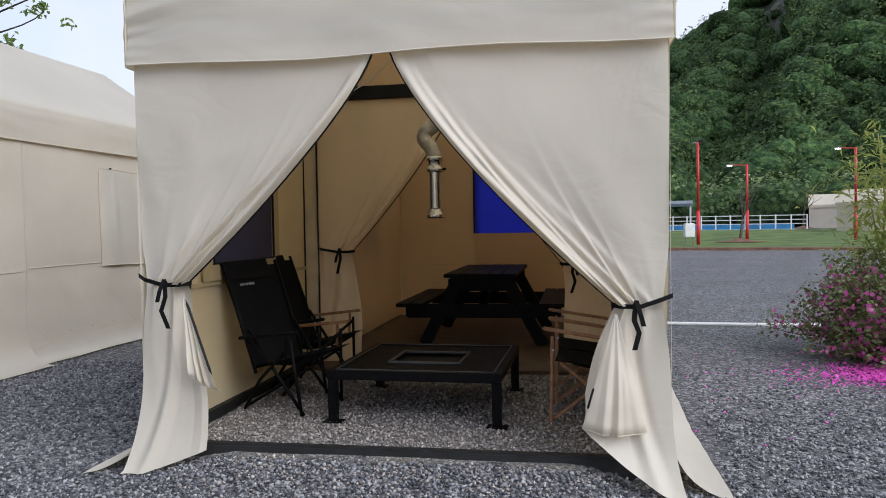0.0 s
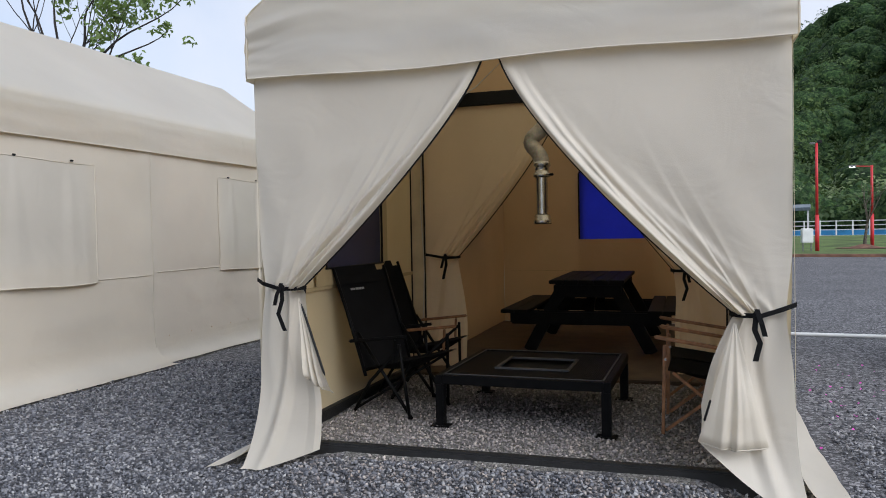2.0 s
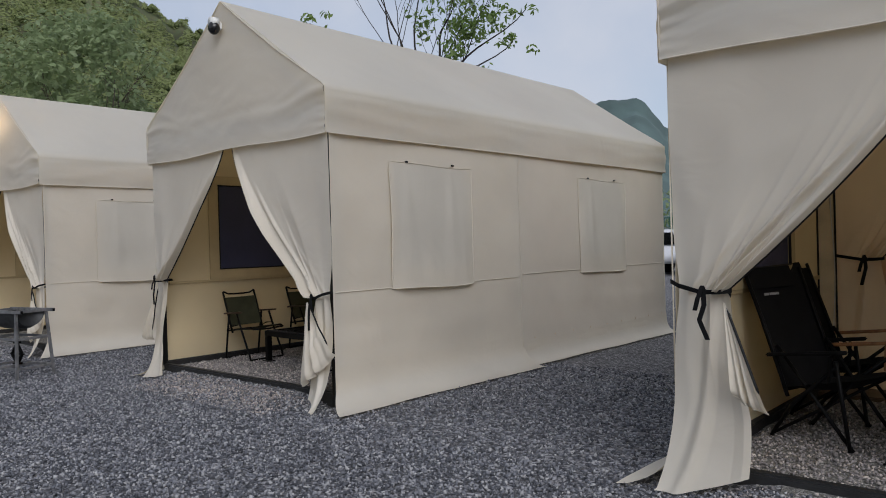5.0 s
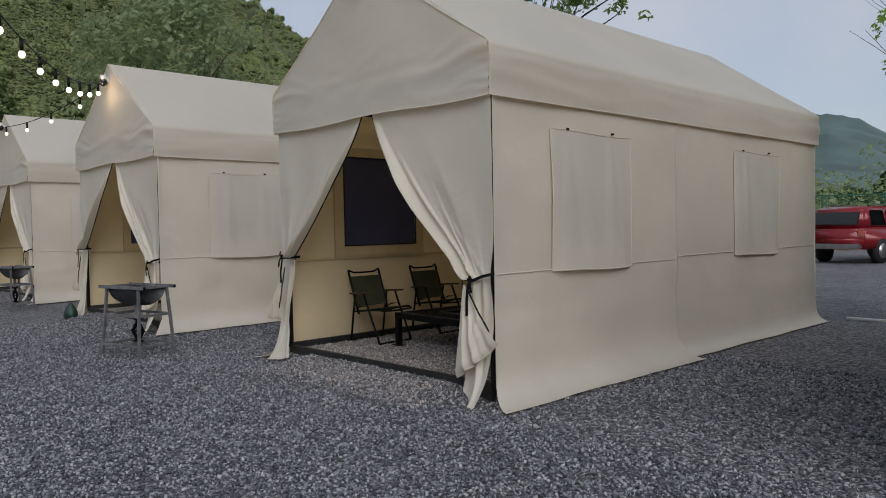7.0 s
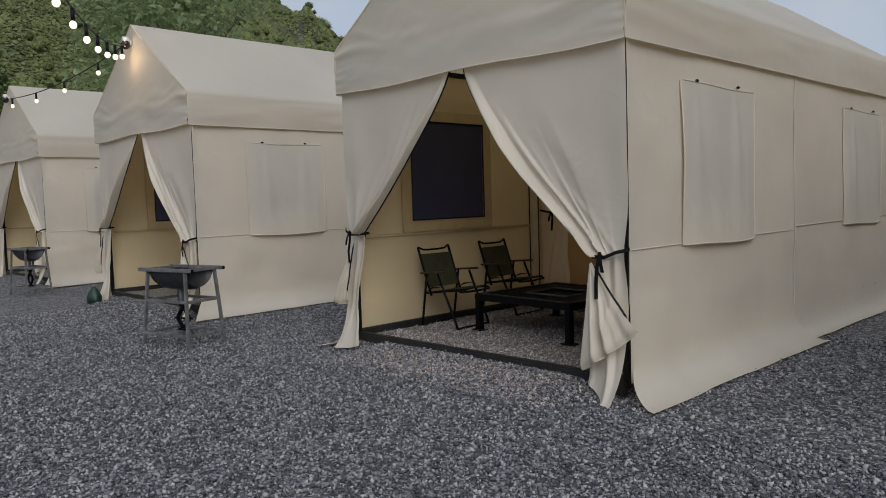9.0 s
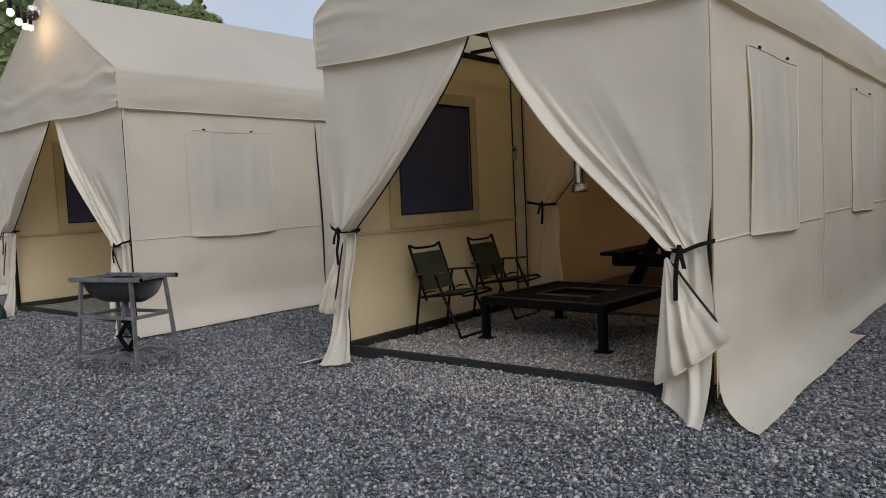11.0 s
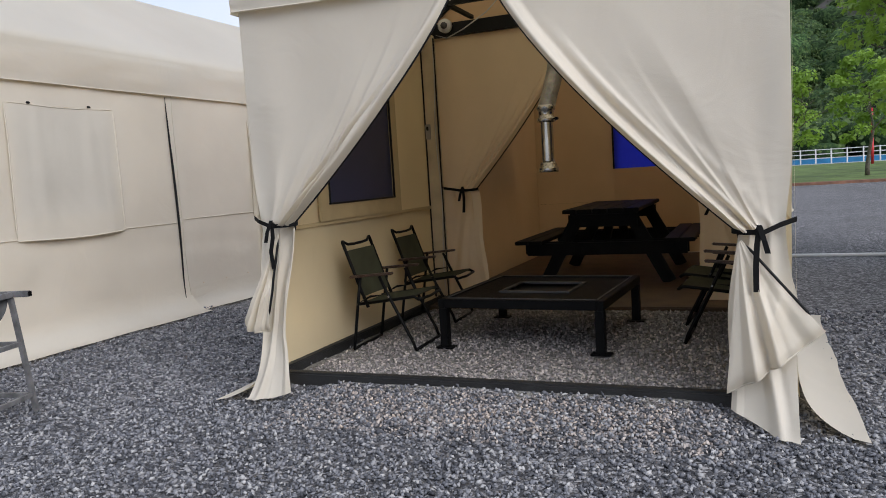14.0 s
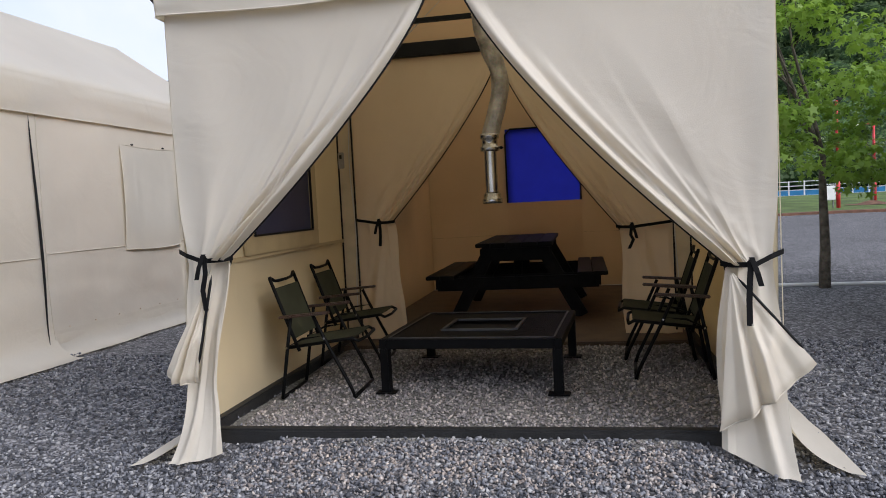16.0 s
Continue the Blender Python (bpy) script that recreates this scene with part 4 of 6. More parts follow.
def exhaust_duct(m, z0, bend):
    """Ceiling exhaust: a polished telescopic pipe on a crumpled flexible hose."""
    t = thing("exhaust_duct", "silver exhaust pipe on a crumpled foil hose above the table", "exhaust duct", group="exhaust ducts")
    def lathe(prof, seg=24):
        bm = bmesh.new()
        rings = [[bm.verts.new((math.cos(k * math.tau / seg) * r, math.sin(k * math.tau / seg) * r, z)) for k in range(seg)] for r, z in prof]
        for a, b in zip(rings, rings[1:]):
            for k in range(seg):
                bm.faces.new((a[k], a[(k + 1) % seg], b[(k + 1) % seg], b[k]))
        return bm
    part("pipe", lathe([(0.042, z0 + 0.05), (0.042, z0 + 0.42)]), CHROME, t, "polished steel pipe", True)
    part("mouth", lathe([(0.055, z0), (0.066, z0), (0.066, z0 + 0.03), (0.058, z0 + 0.035), (0.058, z0 + 0.06), (0.043, z0 + 0.075), (0.040, z0 + 0.02)]), CHROME, t, "flared pipe mouth", True)
    part("collar", lathe([(0.044, z0 + 0.34), (0.064, z0 + 0.345), (0.064, z0 + 0.37), (0.052, z0 + 0.375), (0.052, z0 + 0.42), (0.063, z0 + 0.425), (0.063, z0 + 0.455), (0.045, z0 + 0.46)]), CHROME, t, "clamp collar", True)
    part("clamp_knob", box(0.075, -0.02, z0 + 0.36, 0.03, 0.02, 0.02, 0.006), STEEL_BLACK, t)
    n = 160
    pts, rad = [], []
    for i in range(n + 1):
        k = i / n
        z = z0 + 0.44 + k * (3.35 - z0 - 0.44)
        dx, dy = bend(k)
        pts.append((dx, dy, z))
        rad.append(0.056 + 0.0025 * (i % 2) + 0.009 * nz(i * 0.09, z0, 3))
    part("hose", tube(pts, 0.06, 16, radii=rad), FOIL, t, "crumpled flexible foil hose", True)
    t.matrix_world = m
    return t

def inside(i, x, y, z=0, rz=0):
    return tent_pose(*TENTS[i]) @ pose(x, y, z, 0, 0, rz)

def sbend(k, a=0.05):
    w = math.exp(-((k - 0.22) / 0.13) ** 2)
    return (a * math.sin(k * 9.0) * (1 - k) + 0.05 * w - 0.02 * k, 0.02 * math.sin(k * 7))
def abend(k):
    left = math.exp(-((k - 0.11) / 0.055) ** 2)
    return (-0.10 * left + 0.16 * min(1.0, k * 2.2) ** 1.6, 0.05 * math.sin(k * 7))

fire_table(inside(0, -0.003, 1.18, 0.0, -1.5))
fire_table(inside(1, -0.075, 1.36, 0.005, -3.5))
exhaust_duct(inside(0, 0.0, 1.44), 1.33, abend)
exhaust_duct(inside(1, 0.03, 1.26), 1.165, sbend)
picnic_table(inside(0, 0.06, 4.35, 0.027))
picnic_table(inside(1, -0.05, 4.35, 0.027))
tc = tall_chair(inside(0, -0.97, 1.03, 0, -106))
copy_thing(tc, inside(0, -1.06, 1.70, 0, -100))
w1 = wood_chair(inside(0, 1.12, 1.05, 0, 88))
copy_thing(w1, inside(0, 1.12, 1.58, 0, 92))
g1 = low_chair("folding_camp_chair", "olive fabric low folding camp chair with dark metal legs", OLIVE, DARKARM, inside(1, -1.065, 0.95, 0, -88), "low camp chairs")
copy_thing(g1, inside(1, -1.15, 1.91, 0, -88))
copy_thing(g1, inside(1, 1.15, 1.37, 0, 87))
copy_thing(g1, inside(1, 1.12, 1.93, 0, 86))

def brazier(m):
    """Grill stand: half-drum basin in a welded frame, with a scissor jack below."""
    t = thing("grill_stand", "grey welded steel grill stand with a half-drum basin on gravel", "grill", group="grill stands")
    W, D, Hh = 0.80, 0.50, 0.76
    for sx in (-1, 1):
        for sy in (-1, 1):
            part("leg", bar((sx * 0.40, sy * 0.25, 0.0), (sx * 0.335, sy * 0.20, Hh - 0.02), 0.034, 0.034), GREYSTEEL, t)
        part("top_rail", box(0, sx * 0.215, Hh, 0.96, 0.036, 0.036, 0.004), GREYSTEEL, t)
        part("top_rail", box(sx * 0.345, 0, Hh - 0.002, 0.036, 0.394, 0.034, 0.004), GREYSTEEL, t)
        for z, k in ((0.45, 0.36), (0.12, 0.388)):
            part("stretcher", box(0, sx * (k - 0.145), z, 2 * k, 0.028, 0.028, 0.003), GREYSTEEL, t)
            part("stretcher", box(sx * k, 0, z, 0.028, 2 * (k - 0.145), 0.028, 0.003), GREYSTEEL, t)
        part("rail_cap", box(0.484, sx * 0.215, Hh, 0.008, 0.032, 0.032, 0.002), STEEL_BLACK, t)
    part("middle_bar", box(0, 0, 0.122, 0.06, 0.46, 0.03, 0.003), GREYSTEEL, t)
    bm = bmesh.new()
    n = 18
    rows = []
    for xx in lin(-0.325, 0.325, 10):
        e = 1 - 0.16 * (abs(xx) / 0.325) ** 6
        rows.append([bm.verts.new((xx * (1 - 0.05 * math.sin(a)), -math.cos(a) * 0.19, Hh - 0.01 - math.sin(a) * 0.20 * e)) for a in lin(0, math.pi, n)])
    for a, b in zip(rows, rows[1:]):
        for k in range(n):
            bm.faces.new((a[k], a[k + 1], b[k + 1], b[k]))
    bm.faces.new(rows[0])
    bm.faces.new(rows[-1][::-1])
    part("basin", bm, BASIN, t, "dark half-drum basin", True)
    part("ash_bed", box(0, 0, Hh - 0.10, 0.60, 0.32, 0.02, 0.008), ASH, t, "grey ash in the basin")
    part("column", box(0, 0, 0.48, 0.05, 0.05, 0.17, 0.004), GREYSTEEL, t)
    jack = part("scissor_jack", box(0, 0, 0.145, 0.12, 0.08, 0.02, 0.005), STEEL_BLACK, t, "black scissor jack")
    for q in (-1, 1):
        part("jack_arm", bar((0, 0.0, 0.14), (q * 0.11, 0, 0.255), 0.035, 0.03), STEEL_BLACK, jack)
        part("jack_arm", bar((q * 0.11, 0, 0.255), (0, 0, 0.375), 0.035, 0.03), STEEL_BLACK, jack)
    part("jack_screw", bar((-0.16, 0, 0.255), (0.16, 0, 0.255), 0.016, 0.016), STEEL_BLACK, jack)
    part("jack_head", box(0, 0, 0.39, 0.09, 0.06, 0.03, 0.005), STEEL_BLACK, jack)
    t.matrix_world = m
    return t

b1 = brazier(pose(-9.29, 5.20, -0.135, 0, 0, 4) @ Matrix.Diagonal((0.84, 0.9, 1, 1)))
copy_thing(b1, pose(-15.6, 6.65, -0.125, 0, 0, 0) @ Matrix.Diagonal((0.84, 0.9, 1, 1)))

# ---------------- lights on the tents and the string of bulbs ----------------
WHITEPLASTIC = mat("white_plastic", (0.7, 0.7, 0.68), 0.4, var=0.05)
GLOSSBLACK = mat("gloss_black", (0.012, 0.012, 0.013), 0.15, var=0.1)
def glow(name, col, strength):
    m = bpy.data.materials.new(name)
    m.use_nodes = True
    b = m.node_tree.nodes["Principled BSDF"]
    b.inputs["Base Color"].default_value = (0.8, 0.8, 0.78, 1)
    b.inputs["Emission Color"].default_value = (*col, 1)
    b.inputs["Emission Strength"].default_value = strength
    return m
BULB = glow("lit_bulb", (1.0, 0.86, 0.60), 1.25)
LAMPW = glow("lit_lamp", (1.0, 0.98, 0.92), 3.0)

def ball(c, r, bm=None, sx=1, sy=1, sz=1, seg=12):
    bm = bm or bmesh.new()
    bmesh.ops.create_uvsphere(bm, u_segments=seg, v_segments=max(6, seg // 2 + 2), radius=r, matrix=Matrix.Translation(c) @ Matrix.Diagonal((sx, sy, sz, 1)))
    return bm

def gable_spot(i):
    t = thing("gable_spotlight", "small black and white spotlight fixed under the tent gable", "spotlight", group="gable spotlights")
    part("bracket", box(0, -0.035, 0.02, 0.07, 0.05, 0.08, 0.012), WHITEPLASTIC, t, "white plastic bracket")
    part("head", ball((0, -0.085, -0.005), 0.062, sy=0.9, sz=1.05), GLOSSBLACK, t, "glossy black lamp head", True)
    part("cap", tube([(0, -0.05, 0.05), (0, -0.12, 0.045)], 0.05, 12), WHITEPLASTIC, t, "", True)
    t.matrix_world = inside(i, 0, -0.035, 3.40)
for i in range(5):
    gable_spot(i)

def bulb_string(a, b, sag, n, skip=0):
    t = thing("string_light", "black cord with lit round bulbs hung between tent gables", "string light", group="string lights")
    a, b = Vector(a), Vector(b)
    def at(k):
        p = a.lerp(b, k)
        p.z -= sag * 4 * k * (1 - k)
        return p
    part("cord", tube([at(k) for k in lin(0, 1, 40)], 0.008, 6), BLACKPIPE, t, "black cord", True)
    for i in range(n):
        p = at((i + 0.7) / n)
        s = part("socket", tube([(p.x, p.y, p.z), (p.x, p.y, p.z - 0.11)], 0.018, 8), BLACKPIPE, t, "", True)
        part("bulb", ball((p.x, p.y, p.z - 0.14), 0.031, sz=1.15), BULB, s, "lit frosted bulb", True)
    return t
gC, gD, gE = [inside(i, 0, -0.12, 3.40).translation for i in (2, 3, 4)]
bulb_string(gC, (-5.2, 1.15, 3.75), 0.62, 13)
bulb_string(gC, gD, 0.14, 4)
bulb_string(gD, gE, 0.14, 4)
spot = bpy.data.lights.new("gable_glow", 'POINT')
spot.energy = 4.0
spot.color = (1.0, 0.66, 0.36)
spot.shadow_soft_size = 0.05
so = new("gable_glow", spot)
so.location = inside(2, 0.1, -0.28, 3.22).translation

# round detector on the cross beam
t = thing("smoke_detector", "round white smoke detector on the black cross beam", "detector")
part("body", tube([(0, -0.075, 0), (0, -0.035, 0)], 0.062, 20), WHITEPLASTIC, t, "", True)
part("grille", tube([(0, -0.09, 0), (0, -0.074, 0)], 0.030, 16), GREYFRAME, t, "grey centre grille", True)
t.matrix_world = inside(1, -1.2, MID - 0.04, 2.53)
t = thing("switch_box", "small grey switch box on the cream post", "switch")
part("body", box(0, 0, 0, 0.05, 0.02, 0.14, 0.006), mat("grey_box", (0.35, 0.33, 0.3), 0.5), t)
part("switch", box(0, -0.013, 0.03, 0.02, 0.012, 0.035, 0.003), BLACKPIPE, t)
t.matrix_world = inside(1, -1.425, MID - 0.108, 1.60)

# green bag at the foot of the neighbouring tent
BAG = mat("green_bag", (0.008, 0.045, 0.032), 0.5, var=0.3, scale=8, bump=0.4, bscale=30)
t = thing("green_bag", "dark green cloth bag slumped by the tent curtain", "bag")
bm = bmesh.new()
bmesh.ops.create_icosphere(bm, subdivisions=3, radius=1)
for v in bm.verts:
    v.co = Vector((v.co.x * (0.15 - 0.07 * v.co.z), v.co.y * (0.12 - 0.04 * v.co.z), max(-0.13, v.co.z * 0.17) + 0.05 * v.co.x * max(0, v.co.z))) * (1 + 0.12 * nz(v.co.x, v.co.y, v.co.z, 2.5))
part("body", bm, BAG, t, "", True)
t.matrix_world = inside(2, -1.36, -0.25, OUT + 0.11) @ Matrix.Diagonal((0.8, 0.8, 0.85, 1))

# ---------------- landscape materials ----------------
def leaf_mat(name, c0, c1, fac=0.3, rough=0.55, speckle=0.4):
    m = bpy.data.materials.new(name)
    m.use_nodes = True
    n, l = m.node_tree.nodes, m.node_tree.links
    b = n["Principled BSDF"]
    b.inputs["Roughness"].default_value = rough
    g = n.new("ShaderNodeNewGeometry")
    rp = n.new("ShaderNodeValToRGB")
    rp.color_ramp.elements[0].color = (*c0, 1)
    rp.color_ramp.elements[1].color = (*c1, 1)
    tc = n.new("ShaderNodeTexCoord")
    big = n.new("ShaderNodeTexNoise")
    big.inputs["Scale"].default_value = 0.16
    big.inputs["Detail"].default_value = 5
    l.new(tc.outputs["Object"], big.inputs["Vector"])
    ad = n.new("ShaderNodeMath")
    ad.operation = 'MULTIPLY_ADD'
    ad.inputs[1].default_value = speckle
    l.new(g.outputs["Random Per Island"], ad.inputs[0])
    sb = n.new("ShaderNodeMapRange")
    sb.inputs["From Min"].default_value = 0.35
    sb.inputs["From Max"].default_value = 0.65
    sb.inputs["To Max"].default_value = 0.6
    l.new(big.outputs["Fac"], sb.inputs["Value"])
    l.new(sb.outputs["Result"], ad.inputs[2])
    l.new(ad.outputs["Value"], rp.inputs["Fac"])
    l.new(rp.outputs["Color"], b.inputs["Base Color"])
    if fac:
        thin(m, tuple(min(1, c * 1.5) for c in c1), fac)
    return m

FOREST = leaf_mat("forest_leaves", (0.020, 0.046, 0.016), (0.105, 0.165, 0.042), 0.15, 0.8, 0.25)
FORESTL = leaf_mat("hill_leaves", (0.12, 0.15, 0.06), (0.25, 0.285, 0.115), 0.3, 0.9, 0.3)
MAPLE = leaf_mat("maple_leaves", (0.085, 0.17, 0.018), (0.23, 0.36, 0.045), 0.35)
TREELEAF = leaf_mat("tree_leaves", (0.11, 0.16, 0.07), (0.27, 0.33, 0.165), 0.35)
TWIGLEAF = leaf_mat("twig_leaves", (0.07, 0.13, 0.03), (0.20, 0.28, 0.08), 0.35)
BAMBOO = leaf_mat("bamboo_leaves", (0.10, 0.15, 0.02), (0.30, 0.33, 0.07), 0.3)
AZLEAF = leaf_mat("azalea_leaves", (0.045, 0.075, 0.02), (0.13, 0.15, 0.05), 0.25)
AZFLOWER = leaf_mat("azalea_flowers", (0.20, 0.035, 0.13), (0.52, 0.09, 0.34), 0.3)
PETAL = leaf_mat("fallen_petals", (0.50, 0.03, 0.33), (0.80, 0.12, 0.58), 0.2)
BARK = mat("bark", (0.17, 0.145, 0.11), 0.9, var=0.35, scale=14, bump=0.6, bscale=60)
DARKBARK = mat("dark_bark", (0.05, 0.042, 0.036), 0.9, var=0.3, scale=14, bump=0.5, bscale=60)
TWIG = mat("dry_twig", (0.13, 0.085, 0.06), 0.9, var=0.3, scale=20)
GRASS = mat("lawn_grass", (0.125, 0.195, 0.045), 0.9, var=0.3, scale=0.6, bump=0.8, bscale=40)
SOIL = mat("red_soil", (0.22, 0.11, 0.07), 0.95, var=0.3, scale=3, bump=0.6, bscale=30)
REDPAINT = mat("red_paint", (0.62, 0.03, 0.04), 0.45, var=0.12, scale=3)
WHITEPAINT = mat("white_paint", (0.75, 0.76, 0.76), 0.45, var=0.08, scale=3)
POOLBLUE = mat("pool_blue", (0.05, 0.30, 0.62), 0.4, var=0.15, scale=1.5)
HILLGREEN = mat("hill_scrub", (0.16, 0.19, 0.08), 0.95, var=0.4, scale=0.06, bump=0.8, bscale=0.7)
HILLSOIL = mat("hill_undergrowth", (0.034, 0.060, 0.022), 0.95, var=0.35, scale=0.05, bump=0.5, bscale=1.5)
ROCK = mat("cliff_rock", (0.155, 0.145, 0.135), 0.9, var=0.45, scale=0.12, bump=1.0, bscale=0.9)
# distance haze is mixed into this blue-green base colour
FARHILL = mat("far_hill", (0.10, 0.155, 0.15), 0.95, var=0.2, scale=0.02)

def cloud(name, pts, nrm, size, material, shape=4, jitter=0.9, seed=1, parent=None, label="", fold=0.25, aspect=0.6):
    """Many small leaves as one mesh: one polygon fan per point, randomly tilted round a given normal."""
    rs = np.random.RandomState(seed)
    n = len(pts)
    p = np.asarray(pts, float)
    d = np.asarray(nrm, float) + rs.normal(0, jitter, (n, 3))
    d /= np.linalg.norm(d, axis=1)[:, None] + 1e-9
    r = rs.normal(0, 1, (n, 3))
    u = np.cross(d, r)
    u /= np.linalg.norm(u, axis=1)[:, None] + 1e-9
    v = np.cross(d, u)
    s = (np.asarray(size) * rs.uniform(0.6, 1.35, n))[:, None]
    if shape == 4:
        prof = [(-1, 0, 0), (0, aspect, fold), (1, 0, 0), (0, -aspect, fold)]
    elif shape == 10:
        prof = [(math.cos(k * math.tau / 10) * (1.0 if k % 2 == 0 else 0.42), math.sin(k * math.tau / 10) * (1.0 if k % 2 == 0 else 0.42), 0.12 if k % 2 else -0.05) for k in range(10)]
    else:
        prof = [(math.cos(k * math.tau / shape), math.sin(k * math.tau / shape) * 0.8, 0.2 * (k % 2)) for k in range(shape)]
    vs = np.stack([p + s * (a * u + b * v + c * d) for a, b, c in prof], 1).reshape(-1, 3)
    k = len(prof)
    me = bpy.data.meshes.new(name)
    me.vertices.add(n * k)
    me.vertices.foreach_set("co", vs.astype(np.float32).ravel())
    me.loops.add(n * k)
    me.loops.foreach_set("vertex_index", np.arange(n * k, dtype=np.int32))
    me.polygons.add(n)
    me.polygons.foreach_set("loop_start", np.arange(0, n * k, k, dtype=np.int32))
    me.update(calc_edges=True)
    me.materials.append(material)
    ob = new(name, me)
    if parent is not None:
        ob.parent = parent
    if label:
        tagged(ob, label)
    return ob

def crown_points(c, r, n, rs, hollow=0.55, flat=0.8):
    d = rs.normal(0, 1, (n, 3))
    d /= np.linalg.norm(d, axis=1)[:, None]
    rad = r * (hollow + (1 - hollow) * rs.uniform(0, 1, n) ** 0.5)
    q = d * rad[:, None]
    q[:, 2] *= flat
    return q + np.asarray(c), d

def branch_tree(name, label, base, height, r0, spread, seed, bark, depth=4, lean=(0, 0), first=0.35):
    """A tapered trunk that forks into limbs and twigs. Returns the thing and the twig ends."""
    rnd = random.Random(seed)
    t = thing(name, label, "tree")
    bm = bmesh.new()
    ends = []
    def grow(p, d, length, r, lev):
        pts, rad = [p], [r]
        n = 6
        for i in range(n):
            d = (d + Vector((rnd.uniform(-1, 1), rnd.uniform(-1, 1), rnd.uniform(-0.3, 0.6))) * (0.13 if lev else 0.07)).normalized()
            p = p + d * (length / n)
            pts.append(p)
            rad.append(r * (1 - 0.5 * (i + 1) / n))
            if lev >= 1 and i >= 2 and lev < depth and rnd.random() < 0.55:
                side = (d + Vector((rnd.uniform(-1, 1), rnd.uniform(-1, 1), rnd.uniform(-0.2, 0.7))) * spread).normalized()
                grow(p, side, length * rnd.uniform(0.45, 0.7), rad[-1] * 0.6, lev + 1)
        tube(pts, r, 6 if lev else 10, bm=bm, radii=rad)
        if lev >= 2:
            ends.extend(pts[2:])
        if lev < depth:
            for k in range(2 + (lev == 0) * 2):
                side = (d + Vector((rnd.uniform(-1, 1), rnd.uniform(-1, 1), rnd.uniform(-0.1, 0.5))) * spread).normalized()
                grow(p, side, length * rnd.uniform(0.55, 0.85) * (1.0 if lev else (1 - first) / first * 0.55), rad[-1] * 0.75, lev + 1)
    grow(Vector(base) - Vector((0, 0, 0.1)), Vector((lean[0], lean[1], 1)).normalized(), height * first, r0, 0)
    part("trunk", bm, bark, t, "", True)
    return t, ends

# ---------------- hills ----------------
def interp(tab, a):
    for (a0, h0), (a1, h1) in zip(tab, tab[1:]):
        if a <= a1:
            k = max(0.0, (a - a0) / (a1 - a0))
            return h0 + (h1 - h0) * k * k * (3 - 2 * k)
    return tab[-1][1]

LEFT_HILL = [(-110, 15), (-85, 24), (-70, 24), (-58, 20), (-51.2, 16.5), (-46.7, 14.0), (-40.6, 10.3), (-35.2, 6.5), (-30.2, 3.2), (-25.5, 1.0), (-22.5, 0.0)]
RIGHT_HILL = [(-6, 0.0), (0, 4), (8, 8.0), (14.5, 11.0), (17, 11.8), (20, 13.2), (23, 15.2), (26, 18.4), (30, 22.5), (45, 27), (60, 25), (85, 16), (110, 8)]
MID_HILL = [(-36, 2.5), (-26, 5), (-21.5, 9.0), (-19.2, 10.2), (-17.2, 10.2), (-14.5, 8.0), (-9, 6.9), (-5, 5.0), (2, 3.0), (12, 2)]

def hill_height(tab, az, d, d0, d1, seed):
    k = max(0.0, min(1.0, (d - d0) / (d1 - d0)))
    top = math.tan(math.radians(interp(tab, az))) * d1
    rough = 1 + 0.10 * nz(az * 0.16, d * 0.02, seed) + 0.05 * nz(az * 0.7, d * 0.05, seed + 3)
    ridge = 1 + 0.035 * nz(az * 0.9, 0.3, seed + 5) + 0.02 * nz(az * 2.6, 0.3, seed + 6)
    spur = 9 * k * (1 - k) * (math.sin(az * 0.62 - k * 7.5 + 1.5 * nz(az * 0.1, k * 2, seed)) - 0.4 + 0.6 * nz(az * 0.35, k * 5, seed + 8)) if tab is RIGHT_HILL else 0
    return 0.3 + top * (k ** 1.15) * (rough if k < 0.95 else 1) * ridge + spur * 2

def hill(name, label, tab, d0, d1, seed, material, rock=None):
    azs = lin(tab[0][0], tab[-1][0], 150)
    ds = lin(d0, d1, 26) + [d1 * 1.12, d1 * 1.3]
    verts = []
    for d in ds:
        for a in azs:
            z = hill_height(tab, a, min(d, d1), d0, d1, seed)
            if d > d1:
                z *= 1 - (d / d1 - 1) * 1.5
            verts.append((d * math.sin(math.radians(a)), d * math.cos(math.radians(a)), z))
    w = len(azs)
    me = bpy.data.meshes.new(name)
    me.from_pydata(verts, [], [(j * w + i, j * w + i + 1, (j + 1) * w + i + 1, (j + 1) * w + i) for j in range(len(ds) - 1) for i in range(w - 1)])
    me.polygons.foreach_set("use_smooth", [True] * len(me.polygons))
    me.materials.append(material)
    if rock:
        me.materials.append(rock)
        for f in me.polygons:
            c = f.center
            a = math.degrees(math.atan2(c.x, c.y))
            d = math.hypot(c.x, c.y)
            if rocky(a, (d - d0) / (d1 - d0), seed):
                f.material_index = 1
    return tagged(new(name, me), label, "hill", kind="structure")

def rocky(a, k, seed):
    """Where bare cliff shows between the trees."""
    band = 0.70 < k < 0.94 if a > -20 else 0.78 < k < 0.93
    return band and nz(a * (0.28 if a > -20 else 0.5), k * 3.0, seed + 11) > (-0.12 if 14 < a < 25 else 0.12 if a > -20 else 0.45)

hill("hill_left", "wooded green hillside behind the tents", LEFT_HILL, 110, 320, 2, HILLGREEN, ROCK)
hill("hill_right", "steep wooded mountain side with bare grey cliffs", RIGHT_HILL, 88, 250, 8, HILLSOIL, ROCK)
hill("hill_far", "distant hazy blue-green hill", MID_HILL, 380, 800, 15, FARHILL)

